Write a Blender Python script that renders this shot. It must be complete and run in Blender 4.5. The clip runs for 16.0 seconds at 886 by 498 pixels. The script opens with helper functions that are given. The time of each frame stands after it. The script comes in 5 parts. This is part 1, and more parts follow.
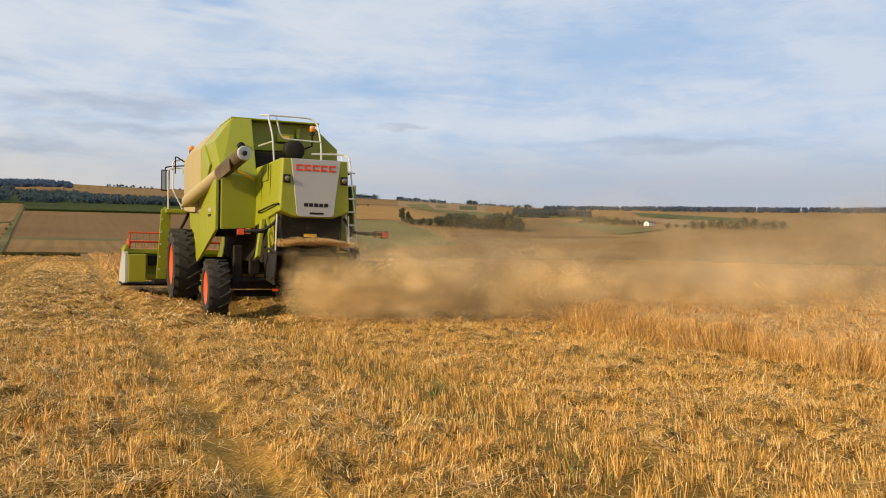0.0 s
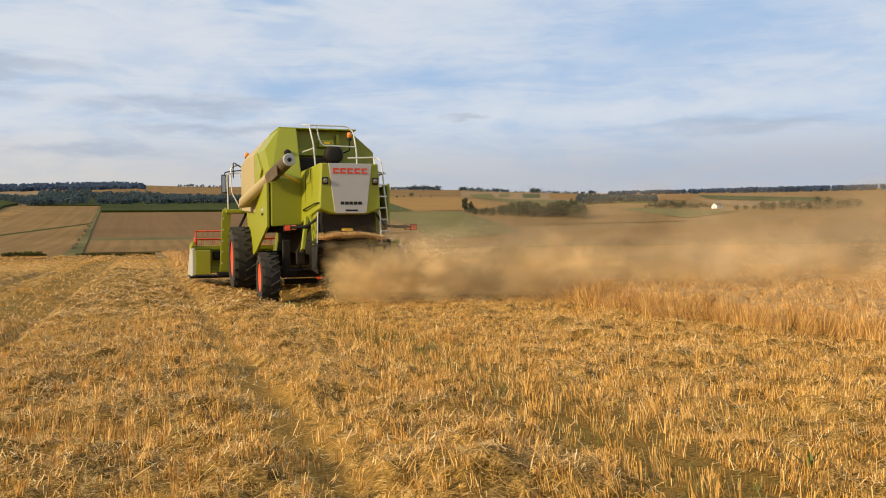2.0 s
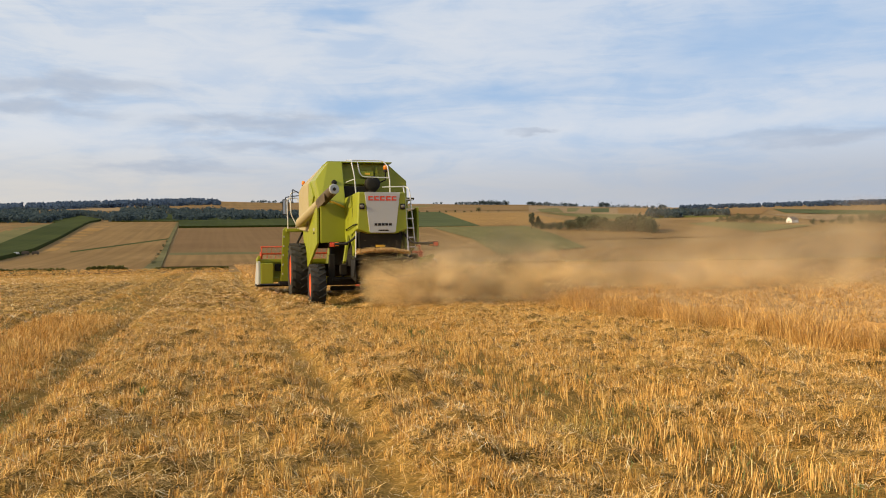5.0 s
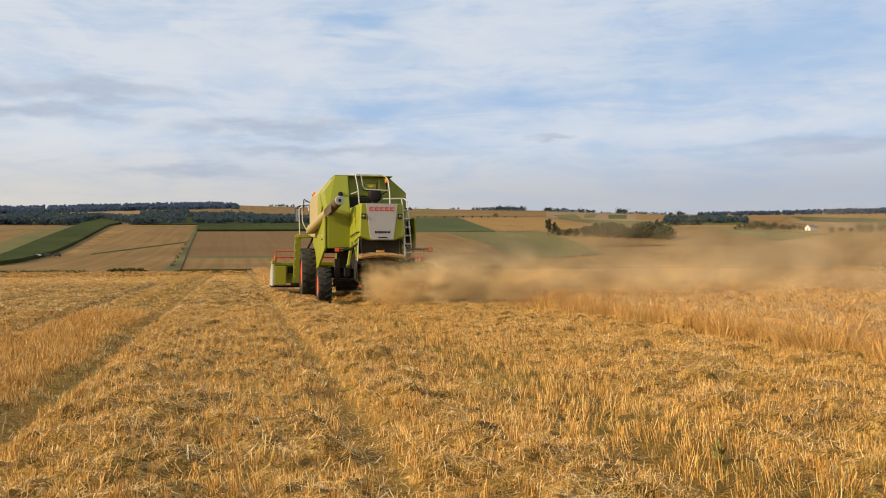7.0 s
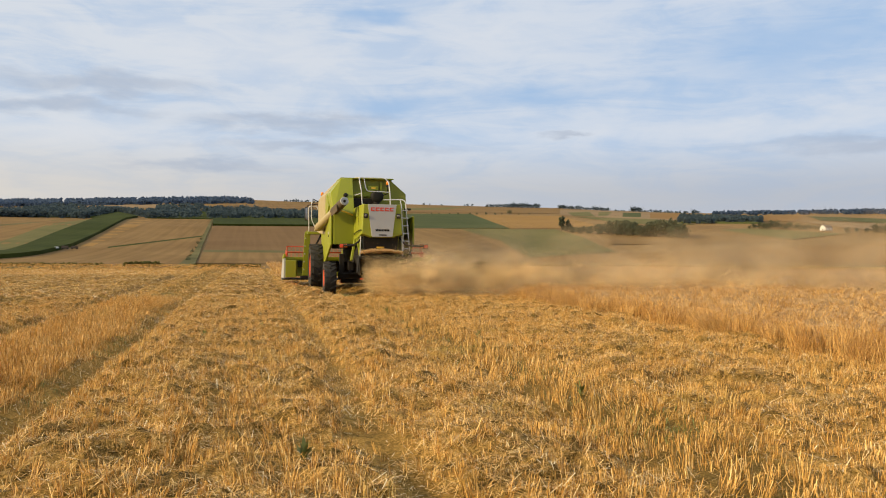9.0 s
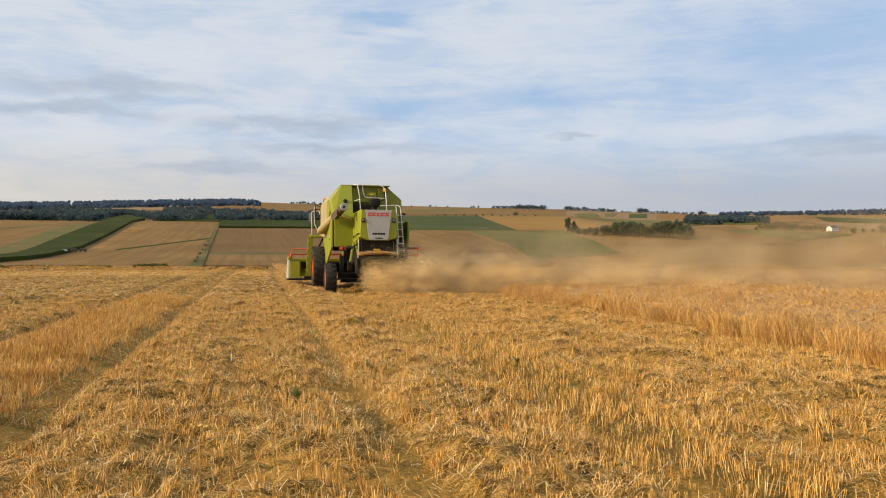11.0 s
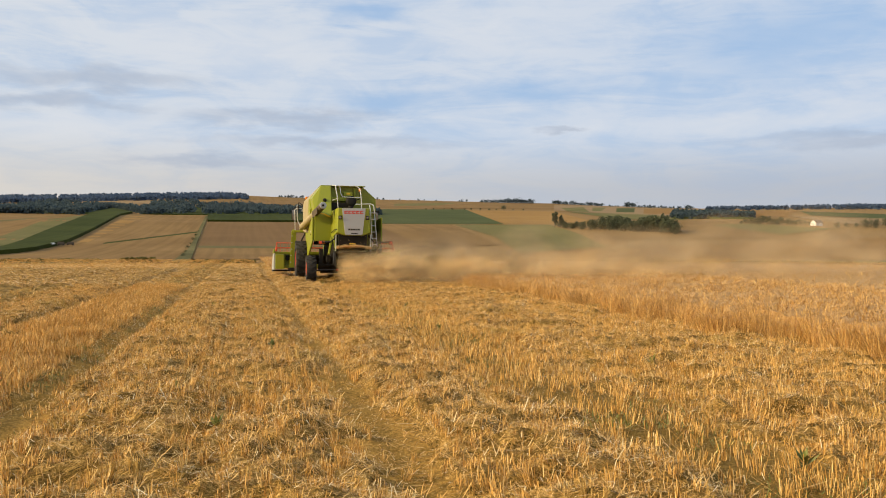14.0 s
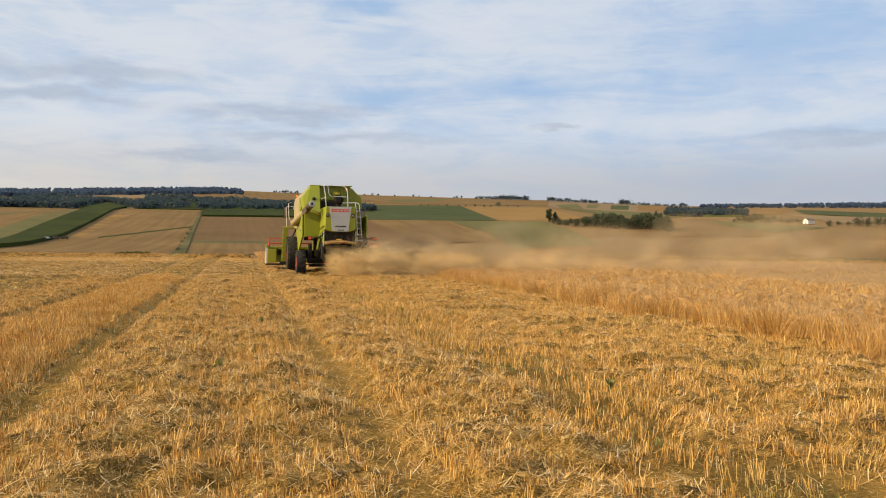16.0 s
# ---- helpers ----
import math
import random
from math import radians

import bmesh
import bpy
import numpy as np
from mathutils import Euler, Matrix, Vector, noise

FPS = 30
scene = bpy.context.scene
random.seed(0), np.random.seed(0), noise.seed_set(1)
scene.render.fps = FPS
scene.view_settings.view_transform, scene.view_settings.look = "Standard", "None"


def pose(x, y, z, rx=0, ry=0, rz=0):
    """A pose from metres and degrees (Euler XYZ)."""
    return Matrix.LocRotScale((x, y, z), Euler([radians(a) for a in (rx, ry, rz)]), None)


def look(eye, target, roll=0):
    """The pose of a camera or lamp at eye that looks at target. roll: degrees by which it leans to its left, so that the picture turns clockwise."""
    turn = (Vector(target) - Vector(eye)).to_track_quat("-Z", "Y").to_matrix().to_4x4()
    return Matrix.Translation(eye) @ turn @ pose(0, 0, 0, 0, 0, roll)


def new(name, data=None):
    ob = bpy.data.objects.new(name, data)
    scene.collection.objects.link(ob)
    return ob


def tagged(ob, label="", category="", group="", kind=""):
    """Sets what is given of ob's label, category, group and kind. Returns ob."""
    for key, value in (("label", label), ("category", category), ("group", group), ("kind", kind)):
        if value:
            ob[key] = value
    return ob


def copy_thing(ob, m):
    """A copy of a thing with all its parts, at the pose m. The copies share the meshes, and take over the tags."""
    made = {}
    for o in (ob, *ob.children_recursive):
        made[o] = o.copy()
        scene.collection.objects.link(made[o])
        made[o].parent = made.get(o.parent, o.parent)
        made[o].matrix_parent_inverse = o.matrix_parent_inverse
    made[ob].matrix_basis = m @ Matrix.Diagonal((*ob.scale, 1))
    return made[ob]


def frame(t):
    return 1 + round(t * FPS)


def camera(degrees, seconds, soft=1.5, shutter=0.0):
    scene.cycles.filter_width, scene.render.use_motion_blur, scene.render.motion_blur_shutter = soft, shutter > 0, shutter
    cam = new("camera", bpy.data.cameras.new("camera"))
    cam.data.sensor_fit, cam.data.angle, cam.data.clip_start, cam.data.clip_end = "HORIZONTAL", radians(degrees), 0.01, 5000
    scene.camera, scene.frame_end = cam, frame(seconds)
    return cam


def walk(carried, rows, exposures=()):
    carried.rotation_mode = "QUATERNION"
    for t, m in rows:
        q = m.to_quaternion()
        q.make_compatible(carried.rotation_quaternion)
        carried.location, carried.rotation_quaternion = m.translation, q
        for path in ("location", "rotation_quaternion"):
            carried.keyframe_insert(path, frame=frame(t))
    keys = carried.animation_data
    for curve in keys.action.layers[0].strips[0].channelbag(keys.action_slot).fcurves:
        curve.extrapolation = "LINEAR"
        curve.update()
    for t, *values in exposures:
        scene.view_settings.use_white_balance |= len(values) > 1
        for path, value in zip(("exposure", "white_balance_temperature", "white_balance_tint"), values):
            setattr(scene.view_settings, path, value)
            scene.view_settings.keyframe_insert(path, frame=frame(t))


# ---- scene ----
cam = camera(56.14, 16.0, soft=1.05)
EYE = 1.39
# seconds, place along the tramline, heading, pitch, roll
ROWS = [
    (0.0, -0.05, -24.24, -0.22, -1.09),
    (0.5, -0.54, -23.91, -0.90, -0.32),
    (1.0, -1.04, -22.99, -1.43, 0.03),
    (1.5, -1.70, -21.83, -1.46, 0.49),
    (2.0, -2.28, -19.80, -0.94, 0.58),
    (2.5, -2.85, -18.64, -0.85, 0.78),
    (3.0, -3.49, -18.10, -0.42, 0.54),
    (3.5, -4.04, -17.85, -0.19, 0.62),
    (4.0, -4.74, -16.66, 0.23, 0.59),
    (6.5, -8.30, -14.31, -0.06, 0.37),
    (7.0, -8.91, -13.94, 0.49, 0.12),
    (7.5, -9.60, -13.87, 0.06, 0.03),
    (8.0, -10.39, -13.19, -0.03, -0.51),
    (8.5, -10.94, -13.18, 0.27, -0.47),
    (9.0, -11.49, -13.00, 0.24, -0.45),
    (11.5, -14.27, -12.52, 0.37, -0.32),
    (12.0, -14.79, -12.72, 0.09, -0.59),
    (12.5, -15.38, -12.99, -0.02, -0.41),
    (13.0, -16.08, -12.96, -0.13, 0.47),
    (13.5, -16.70, -13.07, -0.23, 0.46),
    (14.0, -17.32, -13.34, -0.07, -0.37),
    (14.5, -17.85, -13.58, -0.14, -0.66),
    (15.0, -18.62, -13.73, -0.35, -0.23),
    (15.5, -19.27, -14.12, -0.29, -0.13),
    (16.0, -20.02, -13.70, -0.33, -0.69),
]
walk(cam, [(t, pose(0, y, EYE, 90 + p, r, h)) for t, y, h, p, r in ROWS])

# ---- sky and sun ----
SUN_TO = Vector((-0.93, -0.14, 0.37)).normalized()
SUN_ELEV = math.asin(SUN_TO.z)
SUN_ROT = math.atan2(SUN_TO.x, SUN_TO.y)


class Nodes:
    """Short hand for a node tree."""

    def __init__(self, tree):
        self.tree = tree

    def add(self, kind, ins=None, operation=None, clamp=False, data_type=None, blend_type=None):
        n = self.tree.nodes.new(kind)
        if data_type:
            n.data_type = data_type
        if blend_type:
            n.blend_type = blend_type
        if operation:
            n.operation = operation
        if clamp:
            n.use_clamp = True
        for k, v in (ins or {}).items():
            if isinstance(v, bpy.types.NodeSocket):
                self.tree.links.new(v, n.inputs[k])
            else:
                n.inputs[k].default_value = v
        return n

    def math(self, op, a, b=0.0, c=0.0, clamp=False):
        return self.add("ShaderNodeMath", {0: a, 1: b, 2: c}, operation=op, clamp=clamp).outputs[0]

    def mix(self, fac, a, b, blend="MIX"):
        n = self.add("ShaderNodeMix", {0: fac, 6: a, 7: b}, data_type="RGBA", blend_type=blend)
        return n.outputs[2]

    def ramp(self, fac, stops, interp="LINEAR"):
        n = self.add("ShaderNodeValToRGB", {0: fac})
        cr = n.color_ramp
        cr.interpolation = interp
        while len(cr.elements) < len(stops):
            cr.elements.new(0.5)
        for e, (p, c) in zip(cr.elements, stops):
            e.position = p
            e.color = (*c, 1) if len(c) == 3 else c
        return n.outputs[0]

    def noise(self, vec, scale, detail=4.0, rough=0.55, dist=0.0):
        return self.add("ShaderNodeTexNoise", {"Vector": vec, "Scale": scale, "Detail": detail, "Roughness": rough, "Distortion": dist}).outputs[0]

    def mapped(self, vec, scale=(1, 1, 1), rot=(0, 0, 0), loc=(0, 0, 0)):
        return self.add("ShaderNodeMapping", {"Vector": vec, "Scale": scale, "Rotation": rot, "Location": loc}).outputs[0]


def rgb(*c):
    return (*c, 1.0)


world = bpy.data.worlds.new("sky")
scene.world = world
world.use_nodes = True
world.node_tree.nodes.clear()
w = Nodes(world.node_tree)
sky = w.add("ShaderNodeTexSky")
sky.sky_type, sky.sun_disc, sky.sun_elevation, sky.sun_rotation = "NISHITA", False, SUN_ELEV, SUN_ROT
sky.air_density, sky.dust_density, sky.ozone_density = 1.0, 1.5, 1.5
way = w.add("ShaderNodeTexCoord").outputs["Generated"]
parts = w.add("ShaderNodeSeparateXYZ", {0: way})
# bearing and height in degrees, stirred a little so that cloud edges are ragged
bearing = w.math("MULTIPLY", w.math("ARCTAN2", parts.outputs[0], parts.outputs[1]), 57.2958)
rise = w.math("MULTIPLY", w.math("ARCSINE", parts.outputs[2]), 57.2958)
grid = w.add("ShaderNodeCombineXYZ", {0: w.math("MULTIPLY", bearing, 0.16), 1: w.math("MULTIPLY", rise, 0.46), 2: 0.0}).outputs[0]
fluff = w.noise(grid, 1.0, 7.0, 0.58, 0.8)
wisps = w.noise(w.mapped(grid, (0.7, 1.7, 1), (0, 0, 0.12), (5.1, 2.7, 0)), 1.0, 6.0, 0.6, 1.2)
stir_x = w.math("MULTIPLY", w.math("SUBTRACT", w.noise(grid, 0.9, 4.0), 0.5), 9.0)
stir_y = w.math("MULTIPLY", w.math("SUBTRACT", w.noise(w.mapped(grid, loc=(9, 4, 0)), 1.4, 5.0), 0.5), 2.6)
bearing_s, rise_s = w.math("ADD", bearing, stir_x), w.math("ADD", rise, stir_y)


def cloud(az, el, rx, ry, tilt=0.0, soft=0.85):
    """A stretch of sky round a bearing and a height, in degrees: 1 in its middle, fading out raggedly."""
    dx, dy = w.math("SUBTRACT", bearing_s, az), w.math("SUBTRACT", rise_s, el)
    dy = w.math("SUBTRACT", dy, w.math("MULTIPLY", dx, tilt))
    dx, dy = w.math("DIVIDE", dx, rx), w.math("DIVIDE", dy, ry)
    d = w.math("SQRT", w.math("ADD", w.math("MULTIPLY", dx, dx), w.math("MULTIPLY", dy, dy)))
    return w.ramp(w.math("ADD", w.math("MULTIPLY", d, 0.6), w.math("MULTIPLY", wisps, 0.35)), [(0.62 - 0.5 * soft, (1, 1, 1)), (0.82, (0, 0, 0))], "EASE")


def union(*masks):
    out = masks[0]
    for m_ in masks[1:]:
        out = w.math("MAXIMUM", out, m_)
    return out


low = w.ramp(w.math("DIVIDE", rise, 12.0), [(0.30, (1, 1, 1)), (0.68, (0, 0, 0))], "EASE")
glow = w.ramp(w.math("MULTIPLY_ADD", parts.outputs[0], -0.5, 0.5), [(0.22, (0, 0, 0)), (0.70, (1, 1, 1))])
blue = w.mix(0.8, w.mix(1.0, sky.outputs[0], rgb(0.09, 0.09, 0.09), "MULTIPLY"), rgb(0.40, 0.60, 0.90))
clear = w.mix(w.math("MULTIPLY", low, 0.8), blue, w.mix(glow, rgb(0.47, 0.52, 0.62), rgb(0.68, 0.66, 0.63)))
veil = w.ramp(w.math("ADD", w.math("MULTIPLY", fluff, 0.6), w.math("MULTIPLY", wisps, 0.4)), [(0.34, (0.45, 0.45, 0.45)), (0.60, (1, 1, 1))], "EASE")
holes = union(cloud(10.0, 9.9, 6.5, 1.5, 0.05), cloud(20.0, 10.6, 9.0, 1.4, 0.06), cloud(36.0, 13.2, 12.0, 3.6, 0.10), cloud(7.0, 15.8, 3.0, 1.3))
veil = w.math("MULTIPLY", veil, w.math("SUBTRACT", 1.0, w.math("MULTIPLY", holes, 0.78)))
white = w.mix(glow, rgb(0.66, 0.73, 0.84), rgb(0.75, 0.78, 0.82))
white = w.mix(low, white, w.mix(glow, rgb(0.52, 0.55, 0.61), rgb(0.77, 0.72, 0.65)))
over = w.mix(w.math("MULTIPLY", veil, 0.92), clear, white)
bright = union(cloud(-1.0, 13.0, 13.0, 2.6, -0.03), cloud(17.0, 14.6, 9.0, 2.4, 0.05), cloud(-11.0, 7.3, 10.0, 1.5), cloud(36.0, 8.3, 15.0, 1.1, 0.04), cloud(22.0, 8.0, 10.0, 0.8, 0.05))
over = w.mix(w.math("MULTIPLY", bright, 0.55), over, w.mix(low, rgb(0.76, 0.79, 0.84), rgb(0.76, 0.74, 0.71)))
grey = union(cloud(-9.5, 10.5, 9.5, 1.0, 0.01), cloud(-12.0, 9.0, 9.0, 0.7), cloud(2.5, 8.7, 10.0, 0.75, 0.02), cloud(6.0, 7.2, 12.0, 0.6), cloud(21.5, 8.0, 2.6, 0.35), cloud(40.0, 6.9, 9.0, 0.7, -0.02), cloud(-3.0, 5.6, 7.0, 0.6))
over = w.mix(w.math("MULTIPLY", grey, 0.60), over, rgb(0.43, 0.49, 0.60))
back = w.add("ShaderNodeBackground", {0: over, 1: 0.95})
w.tree.links.new(back.outputs[0], w.add("ShaderNodeOutputWorld").inputs[0])

sun = new("sun", bpy.data.lights.new("sun", "SUN"))
sun.data.energy, sun.data.angle, sun.data.color = 5.0, radians(1.0), (1.0, 0.80, 0.48)
sun.matrix_world = look(SUN_TO * 50, (0, 0, 0))
scene.view_settings.exposure = 0.0
# light may pass through many thin wisps of dust
scene.cycles.transparent_max_bounces = 48


# ---- materials ----
def material(name, rough=0.6, metal=0.0):
    m = bpy.data.materials.new(name)
    m.use_nodes = True
    n = Nodes(m.node_tree)
    bsdf = m.node_tree.nodes["Principled BSDF"]
    bsdf.inputs["Roughness"].default_value = rough
    bsdf.inputs["Metallic"].default_value = metal
    return m, n, bsdf


def link(n, out, bsdf, socket):
    n.tree.links.new(out, bsdf.inputs[socket])


def paint(name, colour, rough=0.4, metal=0.0, dust=0.35, bump=0.05, coat=0.0, spec=0.5):
    """Paint, plastic or metal with a film of field dust and fine unevenness."""
    m, n, b = material(name, rough, metal)
    co = n.add("ShaderNodeTexCoord").outputs["Object"]
    fine, broad = n.noise(co, 28, 5), n.noise(co, 2.3, 5, 0.6)
    film = n.ramp(n.math("ADD", n.math("MULTIPLY", broad, 0.7), n.math("MULTIPLY", fine, 0.3)), [(0.38, (0, 0, 0)), (0.72, (1, 1, 1))])
    c = n.mix(n.math("MULTIPLY", film, dust), rgb(*colour), rgb(0.42, 0.31, 0.16))
    link(n, c, b, "Base Color")
    link(n, n.math("ADD", n.math("MULTIPLY", film, 0.25), rough), b, "Roughness")
    b.inputs["Coat Weight"].default_value = coat
    b.inputs["Specular IOR Level"].default_value = spec
    link(n, n.add("ShaderNodeBump", {"Height": broad, "Strength": bump, "Distance": 0.02}).outputs[0], b, "Normal")
    return m


def straw_like(name, stops, rough=0.55, green=0.0, clump=0.9, deep=0.3):
    """Dry stalks: each one its own tone, with a drift of tone over the field."""
    m, n, b = material(name, rough)
    geo = n.add("ShaderNodeNewGeometry")
    tone = n.ramp(geo.outputs["Random Per Island"], stops)
    patch = n.noise(geo.outputs["Position"], clump, 4)
    c = n.mix(n.ramp(patch, [(0.35, (deep, deep, deep)), (0.7, (0, 0, 0))]), tone, n.mix(1.0, tone, rgb(0.62, 0.60, 0.55), "MULTIPLY"))
    if green:
        g = n.ramp(n.noise(geo.outputs["Position"], 0.55, 3), [(0.60, (0, 0, 0)), (0.74, (1, 1, 1))])
        c = n.mix(n.math("MULTIPLY", g, green), c, rgb(0.20, 0.24, 0.07))
    link(n, c, b, "Base Color")
    b.inputs["Specular IOR Level"].default_value = 0.14
    return m


STRAW = straw_like("dry_stubble", [(0.0, (0.22, 0.112, 0.026)), (0.35, (0.56, 0.300, 0.072)), (0.8, (0.84, 0.500, 0.150)), (1.0, (0.94, 0.70, 0.34))], 0.5, 0.5)
LITTER = straw_like("chopped_straw", [(0.0, (0.36, 0.19, 0.045)), (0.4, (0.78, 0.445, 0.125)), (0.85, (0.95, 0.64, 0.25)), (1.0, (0.97, 0.84, 0.55))], 0.45)
CROP = straw_like("ripe_crop", [(0.0, (0.26, 0.13, 0.035)), (0.45, (0.70, 0.385, 0.112)), (1.0, (0.93, 0.61, 0.23))], 0.55, 0.0, 5.0, 0.6)
CROP_TOP = straw_like("ripe_ears", [(0.0, (0.40, 0.235, 0.10)), (0.5, (0.54, 0.335, 0.155)), (1.0, (0.68, 0.46, 0.25))], 0.7)


def two_sided(n, b, colour, share, facing=None):
    """A thin surface: part of the light bounces, part passes through. facing: one normal for grains that lie every way."""
    turned = {} if facing is None else {"Normal": n.add("ShaderNodeCombineXYZ", dict(enumerate(facing))).outputs[0]}
    diffuse = n.add("ShaderNodeBsdfDiffuse", {0: colour, **turned})
    passed = n.add("ShaderNodeBsdfTranslucent", {0: colour, **turned})
    mixed = n.add("ShaderNodeMixShader", {0: share, 1: diffuse.outputs[0], 2: passed.outputs[0]})
    for o in list(n.tree.nodes):
        if o.bl_idname == "ShaderNodeOutputMaterial":
            n.tree.links.new(mixed.outputs[0], o.inputs[0])
    n.tree.nodes.remove(b)


def airborne(name):
    """Fine chaff in the air."""
    m, n, b = material(name, 0.9)
    tone = n.add("ShaderNodeNewGeometry").outputs["Random Per Island"]
    two_sided(n, b, n.ramp(tone, [(0.0, (0.82, 0.62, 0.30)), (1.0, (0.90, 0.72, 0.42))]), 0.5)
    return m


def dust_puff(name, dense, dark, light):
    """A wisp of fine dust: densest in its middle, thinning out to nothing at its rim."""
    m, n, b = material(name, 0.9)
    geo = n.add("ShaderNodeNewGeometry")
    two_sided(n, b, n.ramp(geo.outputs["Random Per Island"], [(0.0, dark), (1.0, light)]), 0.2, (-0.70, -0.45, 0.55))
    out = [o for o in n.tree.nodes if o.bl_idname == "ShaderNodeOutputMaterial"][0]
    solid = out.inputs[0].links[0].from_socket
    flat_at = n.mapped(n.add("ShaderNodeUVMap").outputs[0], (2, 2, 0), loc=(-1, -1, 0))
    r = n.add("ShaderNodeVectorMath", {0: flat_at}, operation="LENGTH").outputs["Value"]
    curl = n.noise(geo.outputs["Position"], 1.6, 5, 0.6)
    body = n.ramp(n.math("ADD", r, n.math("MULTIPLY", n.math("SUBTRACT", curl, 0.5), 0.9)), [(0.05, (1, 1, 1)), (0.95, (0, 0, 0))], "EASE")
    body = n.math("MULTIPLY", body, n.ramp(r, [(0.7, (1, 1, 1)), (1.0, (0, 0, 0))]))
    clear_ = n.add("ShaderNodeBsdfTransparent")
    n.tree.links.new(n.add("ShaderNodeMixShader", {0: n.math("MULTIPLY", body, dense), 1: clear_.outputs[0], 2: solid}).outputs[0], out.inputs[0])
    return m


CHAFF = airborne("chaff_dust")
PUFF_DENSE, PUFF_THIN = dust_puff("dense_dust", 0.16, (0.78, 0.52, 0.24), (0.86, 0.60, 0.31)), dust_puff("thin_dust", 0.085, (0.66, 0.49, 0.31), (0.74, 0.57, 0.37))
WEED = straw_like("weed_leaf", [(0.0, (0.13, 0.15, 0.035)), (1.0, (0.27, 0.27, 0.08))], 0.5)

RUTS = (1.0, -1.8, -3.95, -6.9)


def soil():
    """The field's floor: straw bits over dry earth, bare in the wheel tracks; far off, fields of stubble."""
    m, n, b = material("field_soil", 0.9)
    at = n.add("ShaderNodeNewGeometry").outputs["Position"]
    xyz = n.add("ShaderNodeSeparateXYZ", {0: at})
    grain, clod, broad = n.noise(at, 38, 6, 0.7), n.noise(at, 5.5, 5, 0.6), n.noise(n.mapped(at, (0.02, 0.008, 0.02)), 1.0, 5, 0.6)
    straw = n.ramp(grain, [(0.32, (0.22, 0.115, 0.024)), (0.52, (0.50, 0.275, 0.062)), (0.74, (0.72, 0.44, 0.125))])
    earth = n.ramp(grain, [(0.3, (0.050, 0.032, 0.007)), (0.5, (0.16, 0.10, 0.024)), (0.7, (0.36, 0.215, 0.060))])
    bare = n.ramp(clod, [(0.46, (0, 0, 0)), (0.62, (0.8, 0.8, 0.8))])
    for x in RUTS:
        off = n.math("ABSOLUTE", n.math("SUBTRACT", n.math("ADD", xyz.outputs[0], n.math("MULTIPLY", n.math("SUBTRACT", clod, 0.5), 0.5)), x))
        bare = n.math("MAXIMUM", bare, n.ramp(off, [(0.05, (0.60, 0.60, 0.60)), (0.22, (0, 0, 0))]))
    for x in (3.05, -2.6):
        off = n.math("ABSOLUTE", n.math("SUBTRACT", n.math("ADD", xyz.outputs[0], n.math("MULTIPLY", n.math("SUBTRACT", clod, 0.5), 0.8)), x))
        bare = n.math("MAXIMUM", bare, n.ramp(off, [(0.35, (0.85, 0.85, 0.85)), (0.75, (0, 0, 0))]))
    near = n.mix(bare, straw, earth)
    far = n.mix(broad, rgb(0.225, 0.135, 0.050), rgb(0.27, 0.168, 0.068))
    dist = n.add("ShaderNodeVectorMath", {0: at, 1: (0, -10, 0)}, operation="DISTANCE").outputs["Value"]
    c = n.mix(n.ramp(n.math("DIVIDE", dist, 200.0), [(0.36, (0, 0, 0)), (0.56, (1, 1, 1))]), near, far)
    link(n, c, b, "Base Color")
    link(n, n.add("ShaderNodeBump", {"Height": n.math("ADD", grain, clod), "Strength": 0.6, "Distance": 0.04}).outputs[0], b, "Normal")
    b.inputs["Specular IOR Level"].default_value = 0.05
    return m


def straw_mat(name, stops, swirl=1.0, fine=10.0):
    """Matted chopped straw: fibres crossing in two directions, shade between them painted darker."""
    m, n, b = material(name, 0.7)
    at = n.add("ShaderNodeNewGeometry").outputs["Position"]
    bend = n.add("ShaderNodeVectorMath", {0: n.add("ShaderNodeTexNoise", {"Vector": at, "Scale": 3.0, "Detail": 2.0}).outputs["Color"], "Scale": swirl}, operation="SCALE").outputs[0]
    warp = n.add("ShaderNodeVectorMath", {0: at, 1: bend}, operation="ADD").outputs[0]
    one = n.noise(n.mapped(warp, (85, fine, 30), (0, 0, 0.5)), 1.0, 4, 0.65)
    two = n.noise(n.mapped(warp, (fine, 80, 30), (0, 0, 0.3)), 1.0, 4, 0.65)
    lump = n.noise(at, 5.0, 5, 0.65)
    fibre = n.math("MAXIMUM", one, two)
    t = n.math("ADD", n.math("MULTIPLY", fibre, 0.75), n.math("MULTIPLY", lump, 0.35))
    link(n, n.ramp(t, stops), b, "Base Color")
    link(n, n.add("ShaderNodeBump", {"Height": t, "Strength": 0.9, "Distance": 0.03}).outputs[0], b, "Normal")
    b.inputs["Specular IOR Level"].default_value = 0.05
    return m


# lowest stops are painted shade in the hollows between the fibres
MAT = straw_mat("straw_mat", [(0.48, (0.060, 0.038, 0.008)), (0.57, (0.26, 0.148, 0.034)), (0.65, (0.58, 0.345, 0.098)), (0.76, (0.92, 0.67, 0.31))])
# for the filler sheet: low stops paint shaded gaps between the stems
CROP_MASS = straw_mat("shaded_crop_fill", [(0.46, (0.30, 0.165, 0.056)), (0.57, (0.46, 0.270, 0.104)), (0.66, (0.58, 0.36, 0.152)), (0.78, (0.68, 0.45, 0.21))], 0.1, 45.0)


